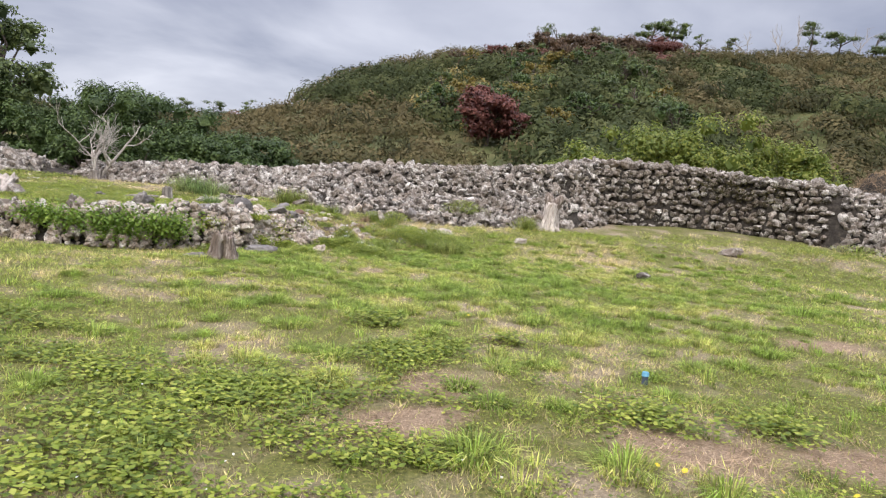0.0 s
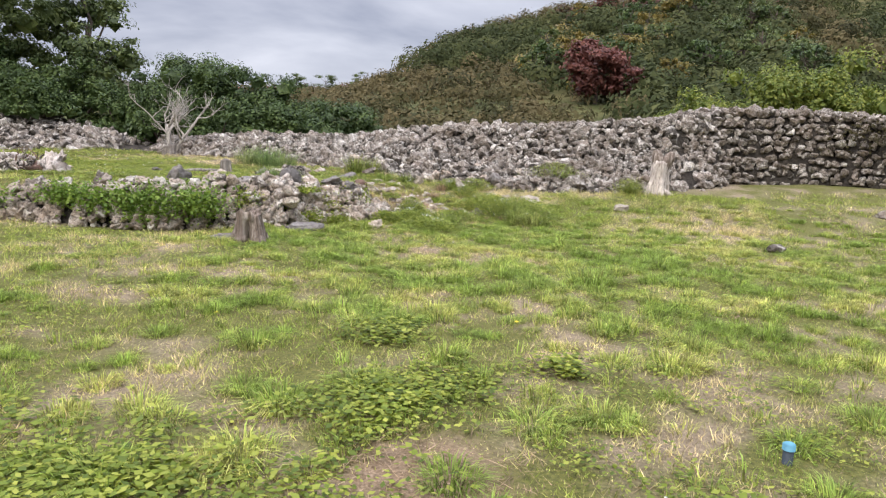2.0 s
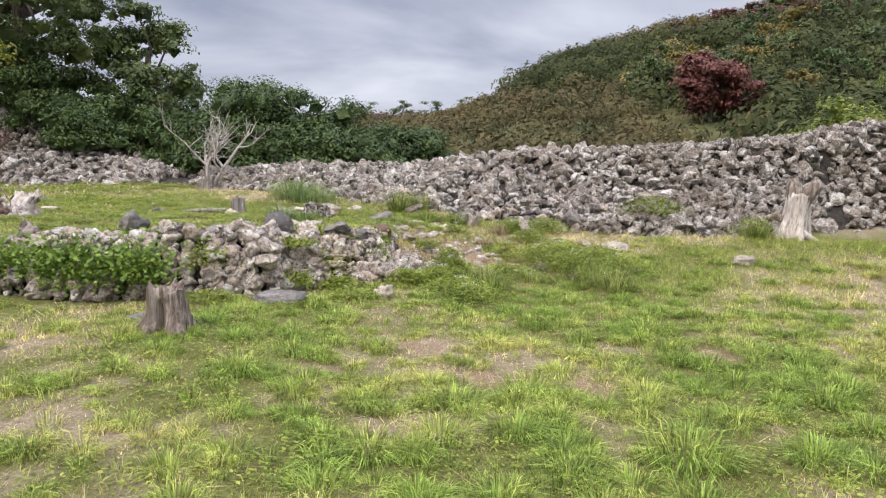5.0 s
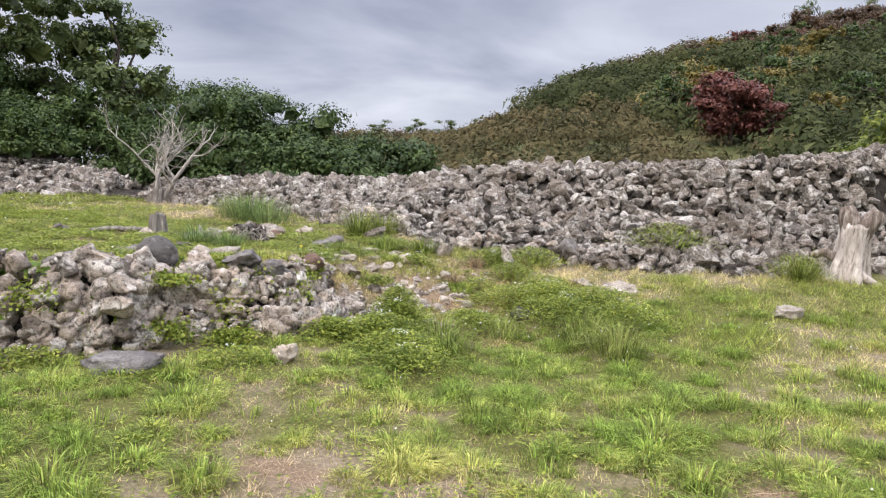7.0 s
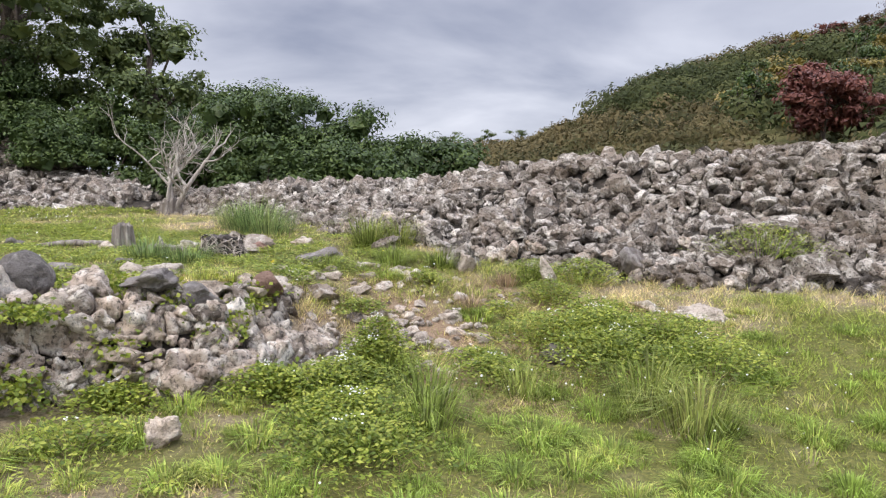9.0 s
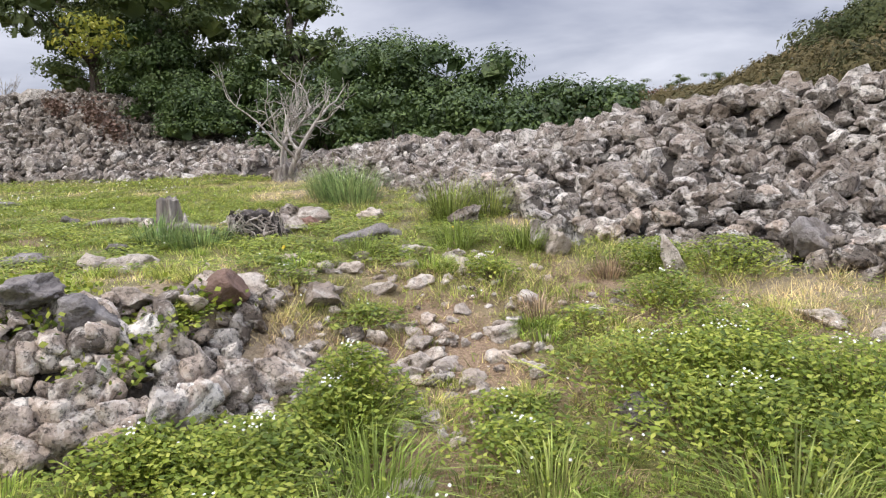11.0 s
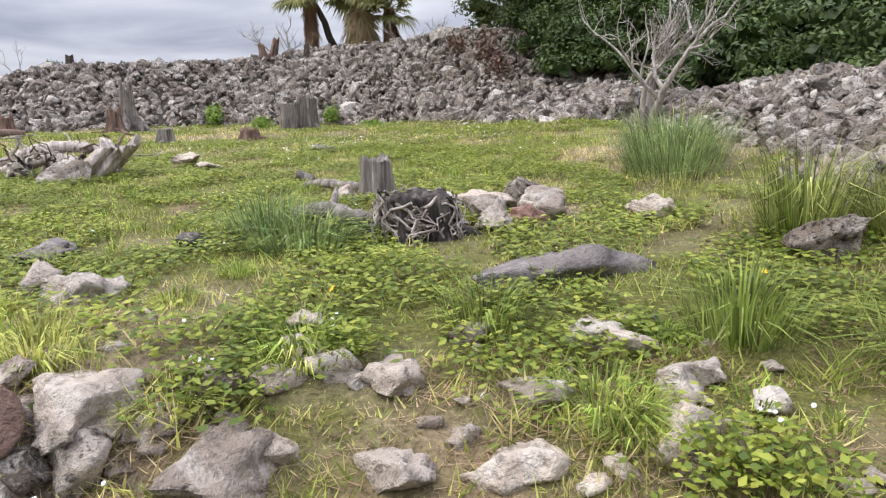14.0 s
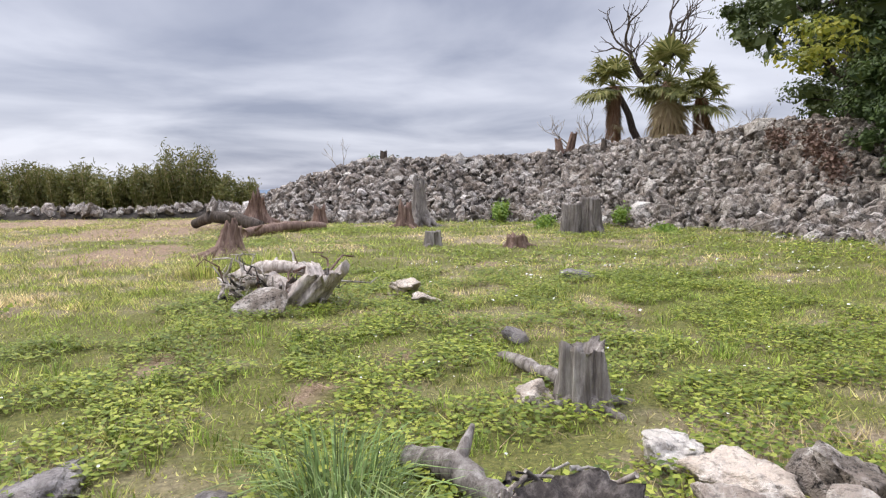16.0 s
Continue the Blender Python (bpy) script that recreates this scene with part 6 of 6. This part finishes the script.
SPOTS = [(-0.86, 9.77, 1.2), (5.49, 12.32, 1.7), (7.32, 14.94, 1.6), (-0.49, 7.66, 1.2), (-0.40, 7.02, 1.1), (0.55, 7.00, 0.9), (0.64, 5.80, 1.4), (1.46, 5.79, 1.3), (1.19, 7.88, 1.0), (-0.83, 6.69, 1.2), (-1.23, 5.65, 1.2), (-1.25, 10.67, 1.0), (1.26, 11.29, 1.0),
         (2.13, 10.30, 0.8), (2.84, 12.12, 0.9), (0.13, 12.72, 1.4), (-0.29, 12.26, 1.3), (0.24, 11.82, 1.2), (-0.43, 11.25, 1.3), (1.19, 11.84, 1.6), (0.90, 12.91, 1.2), (0.73, 14.87, 1.5), (0.57, 11.60, 1.1), (-0.84, 12.26, 1.1), (-1.93, 12.93, 1.3), (2.11, 13.37, 1.4),
         (1.32, 14.03, 1.2), (1.85, 12.10, 1.2), (-1.96, 12.24, 1.3), (0.22, 13.35, 1.2), (-0.15, 11.58, 1.2), (0.75, 15.15, 1.5), (-2.30, 14.30, 1.3), (-2.75, 14.75, 1.4), (-3.30, 14.10, 1.3), (-3.60, 14.40, 1.3)]
rt = np.random.default_rng(901)
for x, y in zip(rt.uniform(-4.5, 7, 300), 6.5 + 12.5 * rt.uniform(0, 1, 300) ** 0.8):
    d, side, _ = along(EDGE, x, y)
    if (d > 0.6 or side < 0) and not (side > 0) and bare(x, y) < 0.6 and y < 18.6:
        SPOTS.append((x, y, rt.uniform(0.45, 1.2)))
for i, (x, y, k) in enumerate(SPOTS):
    ob = thing("grass_tuft", TUFTS[i % 5], x, y, ground_z(x, y) - 0.01, "tuft of green meadow grass standing above the turf", "grass", "grass tufts in the meadow")
    ob.matrix_basis = pose(x, y, ground_z(x, y) - 0.01, 0, 0, i * 73) @ Matrix.Diagonal((k, k, k * rt.uniform(0.75, 1.1), 1))

for i, (x, y, h, n, mat, sp) in enumerate([(-7.0, 21.5, 0.68, 620, M_REED, 1.3), (-6.45, 21.2, 0.6, 420, M_REED, 1.1), (-7.6, 21.8, 0.58, 420, M_REED, 1.1), (-5.0, 18.22, 0.27, 420, M_REED, 0.75), (-5.35, 18.05, 0.34, 300, M_REED, 0.6), (-4.3, 20.65, 0.6, 420, M_TALL, 0.6), (-4.0, 20.95, 0.5, 300, M_TALL, 0.5),
                                           (2.2, 21.1, 0.5, 320, M_TALL, 0.5), (-0.1, 17.6, 0.42, 420, M_TALL, 0.7), (0.25, 17.2, 0.4, 420, M_TALL, 0.7), (-1.4, 16.9, 0.35, 320, M_TALL, 0.6), (-1.9, 17.2, 0.35, 300, M_TALL, 0.5), (-0.9, 17.35, 0.3, 200, M_TALL, 0.4), (-1.2, 16.5, 0.3, 260, M_TALL, 0.5),
                                           (-3.3, 19.6, 0.3, 260, M_TALL, 0.5), (-2.9, 20.0, 0.3, 240, M_TALL, 0.5), (-3.6, 18.8, 0.2, 200, M_TALL, 0.4), (-12.0, 14.4, 0.4, 420, M_GRASS, 1.2), (-11.4, 14.0, 0.4, 420, M_GRASS, 1.2), (-2.0, 18.9, 0.22, 160, M_STRAW, 0.3), (-2.05, 19.9, 0.25, 160, M_STRAW, 0.3)]):
    me = tuft_mesh("tall_grass", n, h, sp, 0.0075, mat, 930 + i, 0.95)
    thing("tall_grass", me, x, y, ground_z(x, y) - 0.02, "clump of tall drooping green grass", "grass", "tall grass clumps", i * 50)

# thin olive and straw-coloured clumps beside the path
rb = np.random.default_rng(990)
WISPS = [tuft_mesh("dry_grass_clump", 110, 0.13, 0.34, 0.005, m, 991 + i, 0.9) for i, m in enumerate((M_STRAW, M_TALL, M_GRASS, M_STRAW))]
for i in range(64):
    x, y = (rb.uniform(-1.6, 0.3), rb.uniform(17.2, 19.9)) if i < 40 else (rb.uniform(-3.2, -1.6), rb.uniform(17.6, 19.9))
    k = rb.uniform(0.5, 1.15) * (1 if i < 40 else 0.6)
    ob = thing("dry_grass_clump", WISPS[i % 4], x, y, ground_z(x, y) - 0.01, "wispy clump of olive and straw-coloured grass beside the path", "grass", "dry grass beside the path")
    ob.matrix_basis = pose(x, y, ground_z(x, y) - 0.01, 0, 0, i * 51) @ Matrix.Diagonal((k, k, k, 1))

# brush heap behind the wall
bh = Pile(3)
for cx, cy, rx, h in [(15.2, 27.0, 1.8, 2.5), (17.5, 27.5, 2.2, 2.8), (20.5, 28.5, 2.5, 2.8)]:
    d = units(9000, rg)
    d[:, 2] = abs(d[:, 2])
    bh.add(*blade_tris(d * (rx, rx, h) + (cx, cy, float(land(cx, cy))), 0.12, 0.02, rg, 1.5))
tagged(new("brush_heap", bh.mesh("brush_heap", M_STRAW)), "grey-brown heap of dry brush behind the wall", "brush", kind="stuff")
for i, (cx, cy, rx, h) in enumerate([(15.2, 27.0, 1.75, 2.45), (17.5, 27.5, 2.15, 2.75), (20.5, 28.5, 2.45, 2.75)]):
    v, f = rock_shape(960 + i, 3, 0.15, 1.0, 0)
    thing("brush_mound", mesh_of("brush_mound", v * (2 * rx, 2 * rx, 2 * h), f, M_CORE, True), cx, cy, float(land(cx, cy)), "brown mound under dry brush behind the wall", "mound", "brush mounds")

# wild flowers
fl = Pile(3)
for box, n, hh, level in [((-12, -3.2, 16, 23.6), 240, 0.09, 0.0), ((-22, -11, 14, 23.4), 500, 0.1, 0.1), ((-4, 3, 4, 17), 90, 0.06, 0.2), ((-3, 2.5, 16.5, 20.5), 260, 0.2, -0.3), ((-4.5, -0.5, 3.2, 7), 60, 0.08, -1)]:
    for p in patchy(sow(*box, n, rg), 0.5, 47, level):
        petals(fl, (p[0], p[1], p[2] + hh * rg.uniform(0.7, 1.3)), 0.007 if p[0] > -9 else 0.014, rg)
tagged(new("white_wildflowers", fl.mesh("white_wildflowers", M_PETAL)), "small white wildflowers scattered in the weeds", "flowers", kind="stuff")
fy = Pile(3)
for x, y in [(1.75, 5.7), (1.62, 5.75), (2.2, 5.55), (2.6, 5.6), (-1.9, 8.9), (-1.7, 9.2), (-3.9, 18.3), (-3.6, 19.9), (0.6, 9.5), (-0.4, 10.4)]:
    petals(fy, (x, y, float(land(x, y)) + 0.07), 0.018, rg)
tagged(new("yellow_wildflowers", fy.mesh("yellow_wildflowers", M_YPETAL)), "small yellow wildflowers in the grass", "flowers", kind="stuff")

# the nearest stones of the walls
for job in STONES:
    stone_objects(job)
